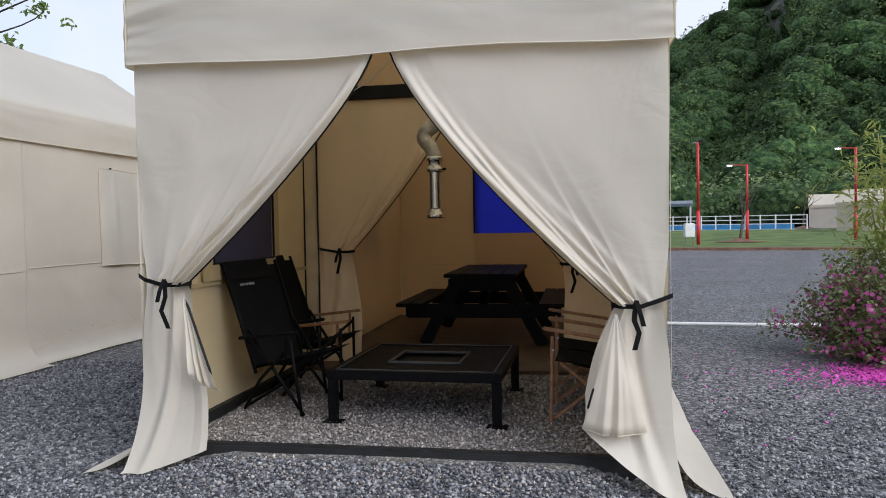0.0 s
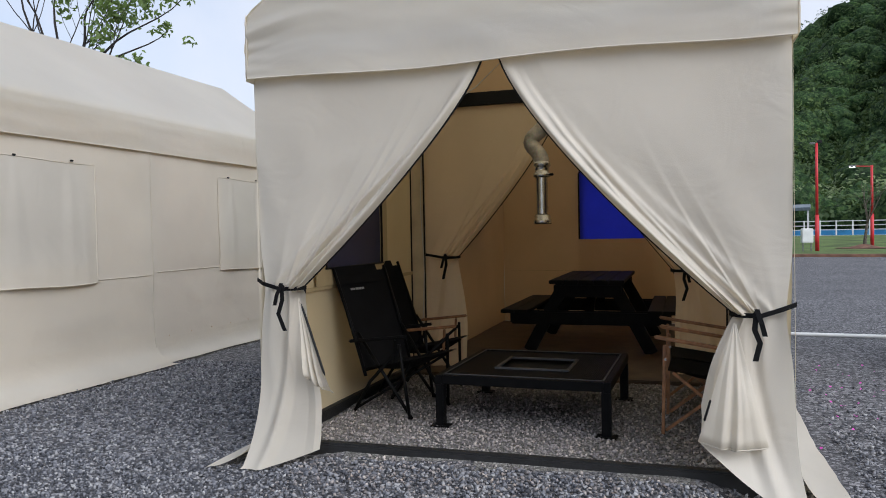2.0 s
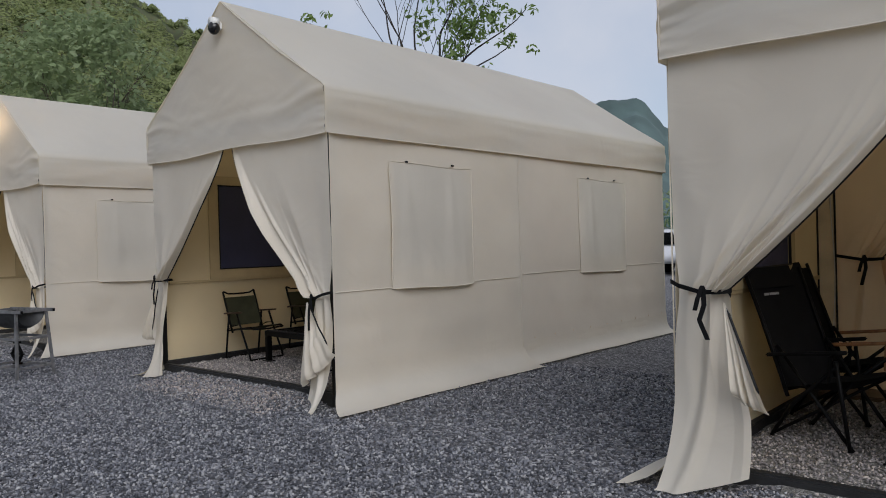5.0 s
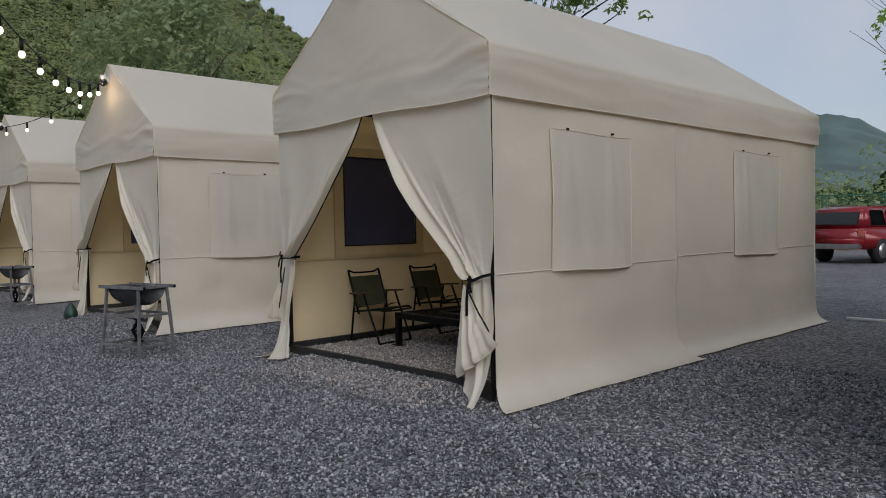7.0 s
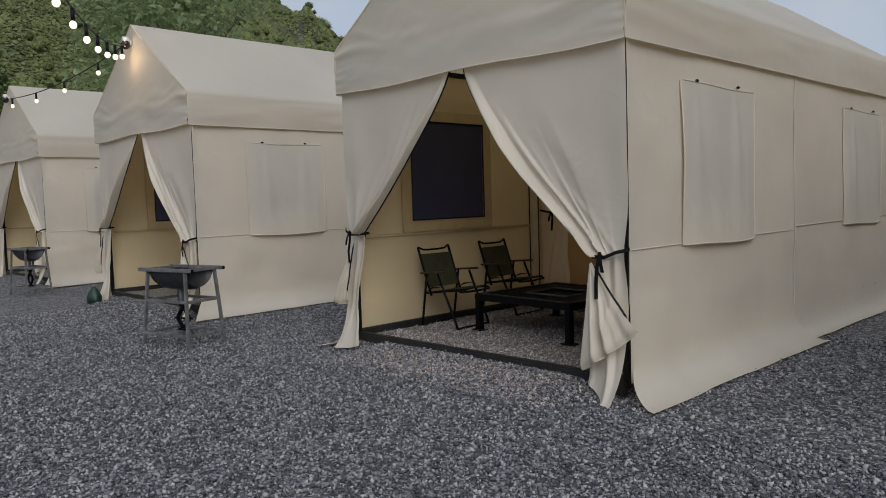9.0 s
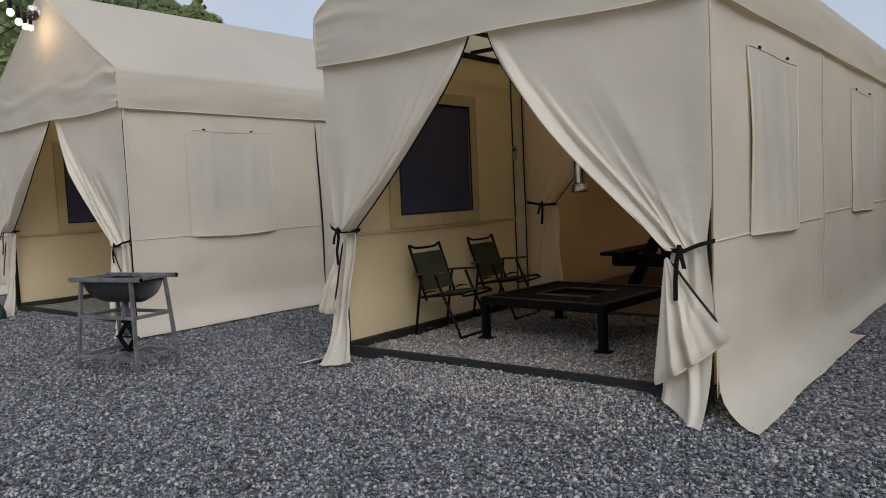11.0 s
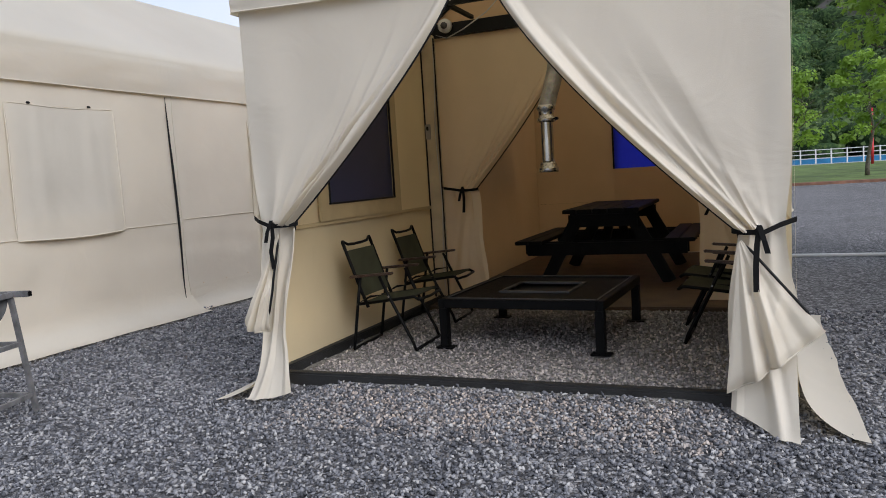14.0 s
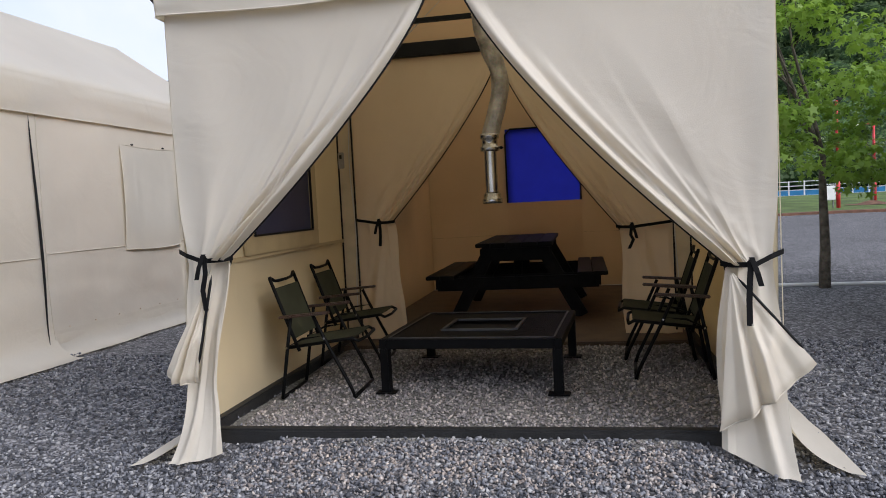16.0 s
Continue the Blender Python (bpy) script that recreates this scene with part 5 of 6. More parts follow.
def crown_mat(name, c0, c1, c2):
    """Foliage seen from afar: mottled leaf masses with deep relief, shade in hollows painted dark."""
    m = bpy.data.materials.new(name)
    m.use_nodes = True
    n, l = m.node_tree.nodes, m.node_tree.links
    b = n["Principled BSDF"]
    b.inputs["Roughness"].default_value = 0.9
    b.inputs["Specular IOR Level"].default_value = 0.15
    tc = n.new("ShaderNodeTexCoord")
    g = n.new("ShaderNodeNewGeometry")
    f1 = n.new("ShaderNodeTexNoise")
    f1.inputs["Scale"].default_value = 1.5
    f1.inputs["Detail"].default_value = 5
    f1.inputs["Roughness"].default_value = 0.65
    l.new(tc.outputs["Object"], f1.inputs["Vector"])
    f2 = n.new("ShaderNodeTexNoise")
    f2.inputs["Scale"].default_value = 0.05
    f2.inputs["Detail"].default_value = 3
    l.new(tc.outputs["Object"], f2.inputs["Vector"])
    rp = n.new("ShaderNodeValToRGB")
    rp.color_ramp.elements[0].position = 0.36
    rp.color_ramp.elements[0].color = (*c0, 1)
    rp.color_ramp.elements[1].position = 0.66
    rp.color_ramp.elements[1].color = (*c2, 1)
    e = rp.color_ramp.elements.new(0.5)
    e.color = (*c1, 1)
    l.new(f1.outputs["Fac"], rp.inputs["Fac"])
    mr = n.new("ShaderNodeMapRange")
    mr.inputs["To Min"].default_value = 0.62
    mr.inputs["To Max"].default_value = 1.25
    l.new(g.outputs["Random Per Island"], mr.inputs["Value"])
    m2 = n.new("ShaderNodeMapRange")
    m2.inputs["From Min"].default_value = 0.35
    m2.inputs["From Max"].default_value = 0.65
    m2.inputs["To Min"].default_value = 0.75
    m2.inputs["To Max"].default_value = 1.25
    l.new(f2.outputs["Fac"], m2.inputs["Value"])
    mu = n.new("ShaderNodeMath")
    mu.operation = 'MULTIPLY'
    l.new(mr.outputs["Result"], mu.inputs[0])
    l.new(m2.outputs["Result"], mu.inputs[1])
    hs = n.new("ShaderNodeHueSaturation")
    l.new(rp.outputs["Color"], hs.inputs["Color"])
    l.new(mu.outputs["Value"], hs.inputs["Value"])
    l.new(hs.outputs["Color"], b.inputs["Base Color"])
    bp = n.new("ShaderNodeBump")
    bp.inputs["Strength"].default_value = 1.0
    bp.inputs["Distance"].default_value = 0.5
    l.new(f1.outputs["Fac"], bp.inputs["Height"])
    l.new(bp.outputs["Normal"], b.inputs["Normal"])
    return m

def lumps(name, centres, radii, material, seed, parent=None):
    """Knobbly leaf masses: one small displaced ball per centre, all in one mesh."""
    rs = np.random.RandomState(seed)
    bm = bmesh.new()
    bmesh.ops.create_icosphere(bm, subdivisions=1 if len(centres) > 400 else 2, radius=1)
    bm.verts.ensure_lookup_table()
    base = np.array([v.co[:] for v in bm.verts])
    tri = np.array([[v.index for v in f.verts] for f in bm.faces], np.int32)
    bm.free()
    n, k = len(centres), len(base)
    d = np.repeat(base[None], n, 0)
    w = rs.normal(0, 1, (n, 6, 3)) * 2.2
    ph = rs.uniform(0, 6.28, (n, 6))
    rad = 1 + 0.11 * np.sin(np.einsum('kj,nmj->nkm', base, w) + ph[:, None, :]).sum(2) + rs.normal(0, 0.15, (n, k))
    v = d * rad[:, :, None] * np.asarray(radii)[:, None, None] * np.array((1, 1, 0.85)) + np.asarray(centres)[:, None, :]
    f = (tri[None] + (np.arange(n) * k)[:, None, None]).reshape(-1)
    me = bpy.data.meshes.new(name)
    me.vertices.add(n * k)
    me.vertices.foreach_set("co", v.astype(np.float32).ravel())
    me.loops.add(len(f))
    me.loops.foreach_set("vertex_index", f.astype(np.int32))
    me.polygons.add(len(f) // 3)
    me.polygons.foreach_set("loop_start", np.arange(0, len(f), 3, dtype=np.int32))
    me.update(calc_edges=True)
    me.materials.append(material)
    ob = new(name, me)
    if parent is not None:
        ob.parent = parent
    return ob

def forest(name, label, tab, d0, d1, seed, n, lo, hi, material, crownm, cards, per, rmin, rmax, scrub=0):
    rs = np.random.RandomState(seed)
    P, N, S, C, R = [], [], [], [], []
    for i in range(n):
        a = rs.uniform(lo, hi)
        k = rs.uniform(-0.05, 1.0)
        d = d0 + (d1 - d0) * k
        bare = rocky(a, k, seed - 100)
        if interp(tab, a) < 0.6 or (bare and rs.uniform() < 0.8):
            continue
        z = hill_height(tab, a, max(d, d0), d0, d1, seed - 100)
        r = rs.uniform(rmin, rmax) * (0.8 + 0.4 * k) * (0.5 if bare else 1)
        c = np.array((d * math.sin(math.radians(a)), d * math.cos(math.radians(a)), z + r * 0.55))
        for j in range(per):
            off = rs.normal(0, 0.12, 3) * r * np.array((1, 1, 0.6))
            C.append(c + off + np.array((0, 0, 0.25 * r * j / per)))
            R.append(r * rs.uniform(0.6, 0.78))
        q, dd = crown_points(c, r, cards, rs, 0.86, 0.8)
        knob = 1 + 0.16 * np.sin(dd @ rs.normal(0, 3.2, 3) + rs.uniform(0, 6)) + 0.12 * np.sin(dd @ rs.normal(0, 6, 3))
        q = c + (q - c) * knob[:, None]
        ok = dd[:, 2] > -0.2
        P.append(q[ok]); N.append(dd[ok] + np.array((0, 0, 0.25))); S.append(np.full(ok.sum(), 0.16 + 0.035 * r))
    if scrub:
        # low brush between the trees
        A, K = rs.uniform(lo, hi, scrub), rs.uniform(0, 1, scrub) ** 0.8
        Q = []
        for a, k in zip(A, K):
            d = d0 + (d1 - d0) * k
            Q.append((d * math.sin(math.radians(a)), d * math.cos(math.radians(a)), hill_height(tab, a, d, d0, d1, seed - 100) + 0.3))
        P.append(np.array(Q)); N.append(np.stack([-0.5 * np.sin(np.radians(A)), -0.5 * np.cos(np.radians(A)), np.ones(scrub)], 1)); S.append(np.full(scrub, 0.52))
    ob = lumps(name, C, R, crownm, seed)
    tagged(ob, label, "trees", kind="stuff")
    lv = cloud("leaf_sprays", np.concatenate(P), np.concatenate(N), np.concatenate(S), material, 4, 0.4, seed, ob, aspect=0.75)
    tagged(lv, kind="stuff")
    return ob

# dark tones stand for shaded gaps behind the leaf sprays
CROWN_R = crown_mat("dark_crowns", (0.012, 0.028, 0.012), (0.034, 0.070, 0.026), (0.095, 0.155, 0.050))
CROWN_L = crown_mat("light_crowns", (0.060, 0.080, 0.032), (0.115, 0.145, 0.058), (0.20, 0.235, 0.098))
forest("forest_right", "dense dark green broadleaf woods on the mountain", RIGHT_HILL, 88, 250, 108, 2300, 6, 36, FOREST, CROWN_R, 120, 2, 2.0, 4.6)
forest("forest_left", "light green woods covering the hillside", LEFT_HILL, 110, 320, 102, 1000, -72, -26, FORESTL, CROWN_L, 60, 1, 0.7, 2.1, 130000)

# ---------------- lawn, pool and things beyond the lot ----------------
def ring(name, label, category, r0, r1, a0, a1, lift, material, n=60, m=12):
    def f(a, r):
        x, y = r * math.sin(math.radians(a)), r * math.cos(math.radians(a))
        return (x, y, ground_z(x, y) + lift)
    return tagged(mesh_ob(name, sheet(f, lin(a0, a1, n), lin(r0, r1, m)), material, smooth=True), label, category, kind="structure")
ring("lawn", "short green lawn beyond the gravel lot", "lawn", 37.3, 69, -12, 60, 0.05, GRASS, 60, 30)
kerb = bmesh.new()
sheet(lambda a, k: (lambda r, z: (r * math.sin(math.radians(a)), r * math.cos(math.radians(a)), ground_z(r * math.sin(math.radians(a)), r * math.cos(math.radians(a))) + z))((36.7, 36.75, 37.1, 37.4)[int(k)], (-0.05, 0.11, 0.13, 0.02)[int(k)]), lin(-12, 60, 80), [0, 1, 2, 3], bm=kerb)
tagged(mesh_ob("kerb", kerb, SOIL), "reddish soil kerb along the lawn", "kerb", kind="structure")

LINE = [(-3.2, 11.95), (-1.5, 11.55), (3.28, 10.3), (4.6, 10.05), (9.5, 9.1)]
bm = bmesh.new()
tube([(x, y, ground_z(x, y) + 0.018) for x, y in LINE], 0.026, 8, bm, flat=1.0)
tagged(mesh_ob("ground_line", bm, WHITEPAINT, smooth=True), "thin white rope line laid across the gravel", "line")

def red_pole(x, y, h, lamp=True):
    t = thing("lamp_pole", "tall red painted lamp pole at the lawn edge", "lamp pole", group="red lamp poles")
    part("lower_shaft", tube([(0, 0, -0.1), (0, 0, 1.9)], 0.10, 12), REDPAINT, t, "", True)
    part("upper_shaft", tube([(0, 0, 1.9), (0, 0, h)], 0.07, 12), REDPAINT, t, "", True)
    if lamp:
        part("arm", bar((0, 0, h - 0.06), (-0.95, 0, h - 0.02), 0.05, 0.05), REDPAINT, t)
        part("lamp_head", box(-1.05, 0, h - 0.02, 0.4, 0.18, 0.1, 0.03), GREYSTEEL, t)
    else:
        part("lamp_head", box(-0.2, 0, h - 0.02, 0.28, 0.16, 0.1, 0.03), GREYSTEEL, t)
        part("lamp_head", box(0.14, 0, h + 0.06, 0.22, 0.2, 0.16, 0.03), BLACKPIPE, t, "black camera housing")
    if lamp:
        part("lens", box(-1.05, 0, h - 0.085, 0.3, 0.14, 0.03, 0.01), LAMPW, t, "lit lamp lens")
    t.matrix_world = pose(x, y, ground_z(x, y))
def meter_box(x, y):
    t = thing("meter_box", "white electric meter box on short legs", "utility box", group="meter boxes")
    part("case", box(0, 0, 0.85, 0.55, 0.3, 0.75, 0.03), WHITEPAINT, t)
    part("leg", box(-0.2, 0, 0.24, 0.05, 0.05, 0.48, 0.005), GREYSTEEL, t)
    part("leg", box(0.2, 0, 0.24, 0.05, 0.05, 0.48, 0.005), GREYSTEEL, t)
    t.matrix_world = pose(x, y, ground_z(x, y))
red_pole(13.98, 41.1, 5.6, False)
red_pole(18.6, 46.0, 4.7)
red_pole(24.0, 43.8, 5.4)
red_pole(1.8, 37.6, 5.5, False)
red_pole(13.0, 61.0, 4.0, False)
meter_box(13.45, 41.0)
meter_box(1.2, 37.7)

def pool():
    t = thing("pool_fence", "white rail fence round a raised blue pool", "fence")
    a, b = Vector((2, 76, 0)), Vector((30.5, 63.2, 0))
    n = 26
    for i in range(n + 1):
        p = a.lerp(b, i / n)
        z = ground_z(p.x, p.y)
        part("post", box(p.x, p.y, z + 0.65, 0.10, 0.10, 1.3, 0.01), WHITEPAINT, t)
    z = 0.33
    d = (b - a).normalized()
    for h in (0.5, 0.85, 1.22):
        part("rail", bar((a.x, a.y, z + h), (b.x, b.y, z + h), 0.07, 0.07), WHITEPAINT, t)
    nrm = Vector((-d.y, d.x, 0))
    if nrm.y < 0:
        nrm = -nrm
    w = thing("pool_wall", "raised blue swimming pool wall behind the fence", "pool")
    m0, m1 = a.lerp(b, 0.25) + nrm * 1.2, a.lerp(b, 0.97) + nrm * 1.2
    part("wall", bar((m0.x, m0.y, z + 0.22), (m1.x, m1.y, z + 0.22), 0.3, 0.62), POOLBLUE, w)
    part("coping", bar((m0.x, m0.y, z - 0.02) , (m1.x, m1.y, z - 0.02), 0.5, 0.12), WHITEPAINT, w)
pool()

def shelter(x, y):
    t = thing("shelter", "small open shelter with a grey sheet roof", "shelter")
    for sx in (-1, 1):
        for sy in (-1, 1):
            part("post", box(sx * 1.05, sy * 0.9, 1.2, 0.10, 0.10, 2.4, 0.01), WHITEPAINT, t)
    part("roof", box(0, 0, 2.5, 2.5, 2.4, 0.28, 0.03, Matrix.Rotation(math.radians(8), 4, 'X')), mat("grey_sheet", (0.20, 0.24, 0.29), 0.4, 0.3), t, "grey-blue sheet roof")
    t.matrix_world = pose(x, y, ground_z(x, y), 0, 0, -20)
shelter(22.2, 71.0)

def far_tent(x, y, rz):
    t = thing("distant_tent", "white canvas cabin tent far across the lawn", "tent", group="distant tents")
    bm = bmesh.new()
    L, W = 6.0, 3.0
    sec = [(-W / 2, -0.3), (-W / 2, 2.3), (-W / 2 - 0.04, 2.5), (0, 3.6), (W / 2 + 0.04, 2.5), (W / 2, 2.3), (W / 2, -0.3)]
    rows = [[bm.verts.new((px, L * k / 8 - L / 2, pz - 0.03 * math.sin(k * 2.4))) for px, pz in sec] for k in range(9)]
    for r0, r1 in zip(rows, rows[1:]):
        for i in range(len(sec) - 1):
            bm.faces.new((r0[i], r0[i + 1], r1[i + 1], r1[i]))
    bm.faces.new(rows[-1])
    bm.faces.new((rows[0][1], rows[0][2], rows[0][3], rows[0][4], rows[0][5]))
    part("canvas", bm, CANVAS, t)
    for q in (-1, 1):
        part("roof_slope", sheet(lambda u, v: (q * ((W / 2 + 0.1) * min(1.0, v * 1.3)), (u - 0.5) * (L + 0.16), 3.66 - 1.14 * min(1.0, v * 1.3) - (max(0.0, v * 1.3 - 1) * 1.0)), lin(0, 1, 6), lin(0, 1, 13)), ROOFC, t)
    for s in (-1, 1):
        part("door_curtain", sheet(lambda u, v: (s * (W / 2 - (W / 2 - 0.08) * u * (1 - v) - 0.35 * u * v), -L / 2 - 0.05 - 0.05 * math.sin(u * 9), 2.3 - 2.6 * v), lin(0, 1, 10), lin(0, 1, 8)), ROOFC, t)
    t.matrix_world = pose(x, y, ground_z(x, y), 0, 0, rz) @ Matrix.Diagonal((0.9, 0.95, 0.85, 1))
far_tent(36.4, 68.4, 62)
far_tent(32.0, 54.5, 40)
far_tent(36.4, 52.8, 30)

# low wall and boxes beyond the lawn
t = thing("low_wall", "long low grey concrete wall beyond the lawn", "wall")
part("wall", bar((-14, 72, 0.45), (4, 75, 0.45), 0.4, 0.5), mat("concrete", (0.36, 0.36, 0.35), 0.9, var=0.2, scale=1, bump=0.3, bscale=12), t)
for i in range(10):
    x = -13 + i * 1.8
    part("fence_post", box(x, 72.2 + (x + 14) / 6, 1.2, 0.07, 0.07, 1.1, 0.01), GREYSTEEL, t)
t.matrix_world = pose(0, 0, 0)
t = thing("black_crate", "black plastic storage crate beyond the lawn", "crate")
part("body", box(0, 0, 0.7, 2.4, 1.2, 1.4, 0.05), STEEL_BLACK, t)
part("lid", box(0, 0, 1.44, 2.5, 1.3, 0.1, 0.03), STEEL_BLACK, t)
t.matrix_world = pose(7.5, 68, ground_z(7.5, 68))

# ---------------- trees ----------------
def leafy(name, label, base, height, r0, seed, leafmat, clumps, crown_r, n_leaf, size, crown_lo, crown_hi, shape=4, bark=BARK, wid=1.0, lean=(0, 0)):
    rs = np.random.RandomState(seed)
    t, ends = branch_tree(name, label, base, height, r0, 0.9, seed, bark, 3, lean, crown_lo / height + 0.08)
    P, N = [], []
    for i in range(clumps):
        k = (i + rs.uniform(0, 1)) / clumps
        z = crown_lo + (crown_hi - crown_lo) * k
        rr = crown_r * (0.35 + 0.65 * max(0.0, math.sin(min(1.0, 0.12 + k * 0.9) * math.pi)) ** 0.7) * wid
        a = rs.uniform(0, 6.283)
        d = rr * rs.uniform(0.25, 1.0) ** 0.6
        q, dd = crown_points((base[0] + lean[0] * z + d * math.cos(a), base[1] + lean[1] * z + d * math.sin(a), base[2] + z), crown_r * rs.uniform(0.2, 0.36), n_leaf // clumps, rs, 0.35, 0.6)
        P.append(q); N.append(dd * 0.6 + np.array((0, 0, 0.8)))
    cloud("crown", np.concatenate(P), np.concatenate(N), size, leafmat, shape, 0.55, seed, t)
    return t

leafy("maple_tree", "young maple with bright green star-shaped leaves on gravel", (-1.43, 11.3, OUT), 5.6, 0.075, 5, MAPLE, 90, 1.12, 5600, 0.062, 1.35, 5.6, 10, BARK)
leafy("lawn_tree", "small bright green broadleaf tree on the lawn", (2.9, 41.0, 0), 5.6, 0.12, 6, MAPLE, 40, 1.7, 2600, 0.12, 1.7, 5.4)
leafy("lawn_tree", "small bright green broadleaf tree on the lawn", (7.8, 45.0, 0), 6.4, 0.12, 9, MAPLE, 40, 1.9, 2600, 0.13, 1.9, 6.2)
leafy("lawn_tree", "small bright green broadleaf tree on the lawn", (12.8, 50.0, 0), 6.0, 0.12, 14, TREELEAF, 36, 1.7, 2200, 0.13, 1.6, 5.8)
leafy("lawn_tree", "slim green tree on the lawn", (15.6, 58.0, 0.2), 4.4, 0.10, 19, MAPLE, 24, 1.2, 1500, 0.12, 1.4, 4.2)
leafy("broadleaf_tree", "grey-green broadleaf tree behind the tent row", (-23.0, 15.2, OUT), 9.4, 0.2, 21, TREELEAF, 110, 3.0, 8600, 0.115, 3.0, 9.0)
leafy("broadleaf_tree", "grey-green broadleaf tree behind the tent row", (-30.0, 17.5, OUT), 5.6, 0.18, 23, TREELEAF, 40, 1.8, 2600, 0.12, 3.0, 5.4)
leafy("broadleaf_tree", "dark green broadleaf tree behind the tent row", (-43.0, 17.0, OUT), 10.0, 0.28, 25, FOREST, 60, 2.6, 4000, 0.16, 3.0, 9.6)
leafy("broadleaf_tree", "grey-green broadleaf tree behind the tent row", (-16.5, 33.0, OUT), 6.5, 0.2, 27, TREELEAF, 50, 2.6, 3000, 0.16, 1.2, 6.2)

# half-bare tree behind the second tent
t, ends = branch_tree("half_bare_tree", "half-bare tree with leaf clusters on thin dark branches", (-10.4, 15.3, OUT), 10.0, 0.10, 0.75, 33, DARKBARK, 4, (0.06, 0), 0.36)
rs = np.random.RandomState(7)
P, N = [], []
for e in ends:
    if (e.x > -10.2 and e.z > 5.3 and rs.uniform() < 0.12) or rs.uniform() < 0.02:
        q, dd = crown_points(e, 0.22, 9, rs, 0.2)
        P.append(q); N.append(dd + np.array((0, 0, 0.5)))
for c in [(-8.2, 16.0, 5.9), (-8.6, 15.9, 6.5), (-8.0, 16.1, 6.6), (-9.1, 15.7, 6.2), (-9.0, 15.8, 7.0), (-8.9, 15.9, 5.3), (-8.4, 15.9, 7.3), (-12.6, 14.6, 6.6), (-12.9, 14.5, 6.9)]:
    for j in range(5):
        q, dd = crown_points((c[0] + rs.normal(0, 0.28), c[1] + rs.normal(0, 0.3), c[2] + rs.normal(0, 0.13)), 0.15, 9, rs, 0.2)
        P.append(q); N.append(dd + np.array((0, 0, 0.5)))
bm = bmesh.new()
for a, b in [((-10.1, 15.4, 4.6), (-7.8, 16.1, 6.7)), ((-10.0, 15.4, 4.4), (-8.1, 16.0, 6.0)), ((-9.6, 15.6, 4.9), (-8.8, 15.9, 5.35)), ((-9.9, 15.4, 5.0), (-9.4, 15.6, 7.2)), ((-10.9, 15.1, 4.6), (-12.9, 14.5, 6.9)), ((-10.4, 15.3, 4.2), (-11.2, 15.0, 7.8)), ((-10.3, 15.3, 4.2), (-10.2, 15.3, 8.0))]:
    a, b = Vector(a), Vector(b)
    tube([a.lerp(b, k) + Vector((0.08 * math.sin(k * 9), 0, 0.12 * math.sin(k * 5))) for k in lin(0, 1, 9)], 0.03, 6, bm, radii=[0.035 * (1 - 0.75 * k) for k in lin(0, 1, 9)])
part("limb", bm, DARKBARK, t, "", True)
cloud("leaves", np.concatenate(P), np.concatenate(N), 0.085, TWIGLEAF, 4, 0.7, 41, t, aspect=0.42)

# bare young trees on the lawn
for i, (x, y, h) in enumerate([(17.6, 44.5, 5.0), (31.5, 66.0, 5.2), (34.5, 64.0, 5.0)]):
    branch_tree("bare_tree", "bare young tree with crooked branches on a soil mound", (x, y, ground_z(x, y)), h, 0.11, 0.8, 60 + i, BARK, 2, (0.05, 0), 0.3)
    tagged(mesh_ob("soil_mound", sheet(lambda u, a: (x + u * math.cos(a), y + u * math.sin(a), ground_z(x, y) + 0.06 + 0.22 * math.exp(-(u / 0.6) ** 2)), lin(0, 1.5, 6), lin(0, math.tau, 16)), SOIL, smooth=True), "low mound of red soil round a tree", "soil mound")

# shrub belt at the foot of the hill
rs = np.random.RandomState(77)
P, N = [], []
for i in range(150):
    a = rs.uniform(-14, 48)
    d = rs.uniform(86, 98)
    r = rs.uniform(1.6, 3.4)
    q, dd = crown_points((d * math.sin(math.radians(a)), d * math.cos(math.radians(a)), 0.4 + r * rs.uniform(0.6, 1.4)), r, 120, rs, 0.7, 0.9)
    P.append(q); N.append(dd + np.array((0, 0, 0.5)))
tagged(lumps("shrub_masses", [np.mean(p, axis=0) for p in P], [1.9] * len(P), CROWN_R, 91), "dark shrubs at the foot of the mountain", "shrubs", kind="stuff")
tagged(cloud("shrub_belt", np.concatenate(P), np.concatenate(N), 0.26, TREELEAF, 4, 0.5, 78), "belt of green shrubs at the foot of the mountain", "shrubs", kind="stuff")
rs = np.random.RandomState(79)
P, N = [], []
for i in range(60):
    a = rs.uniform(-34, -4)
    d = rs.uniform(44, 56)
    r = rs.uniform(1.2, 2.2)
    q, dd = crown_points((d * math.sin(math.radians(a)), d * math.cos(math.radians(a)), r * rs.uniform(0.7, 1.9)), r, 110, rs, 0.7, 0.9)
    P.append(q); N.append(dd + np.array((0, 0, 0.5)))
tagged(cloud("hedge", np.concatenate(P), np.concatenate(N), 0.16, TREELEAF, 4, 0.5, 80), "loose grey-green hedge beyond the parking lot", "hedge", kind="stuff")

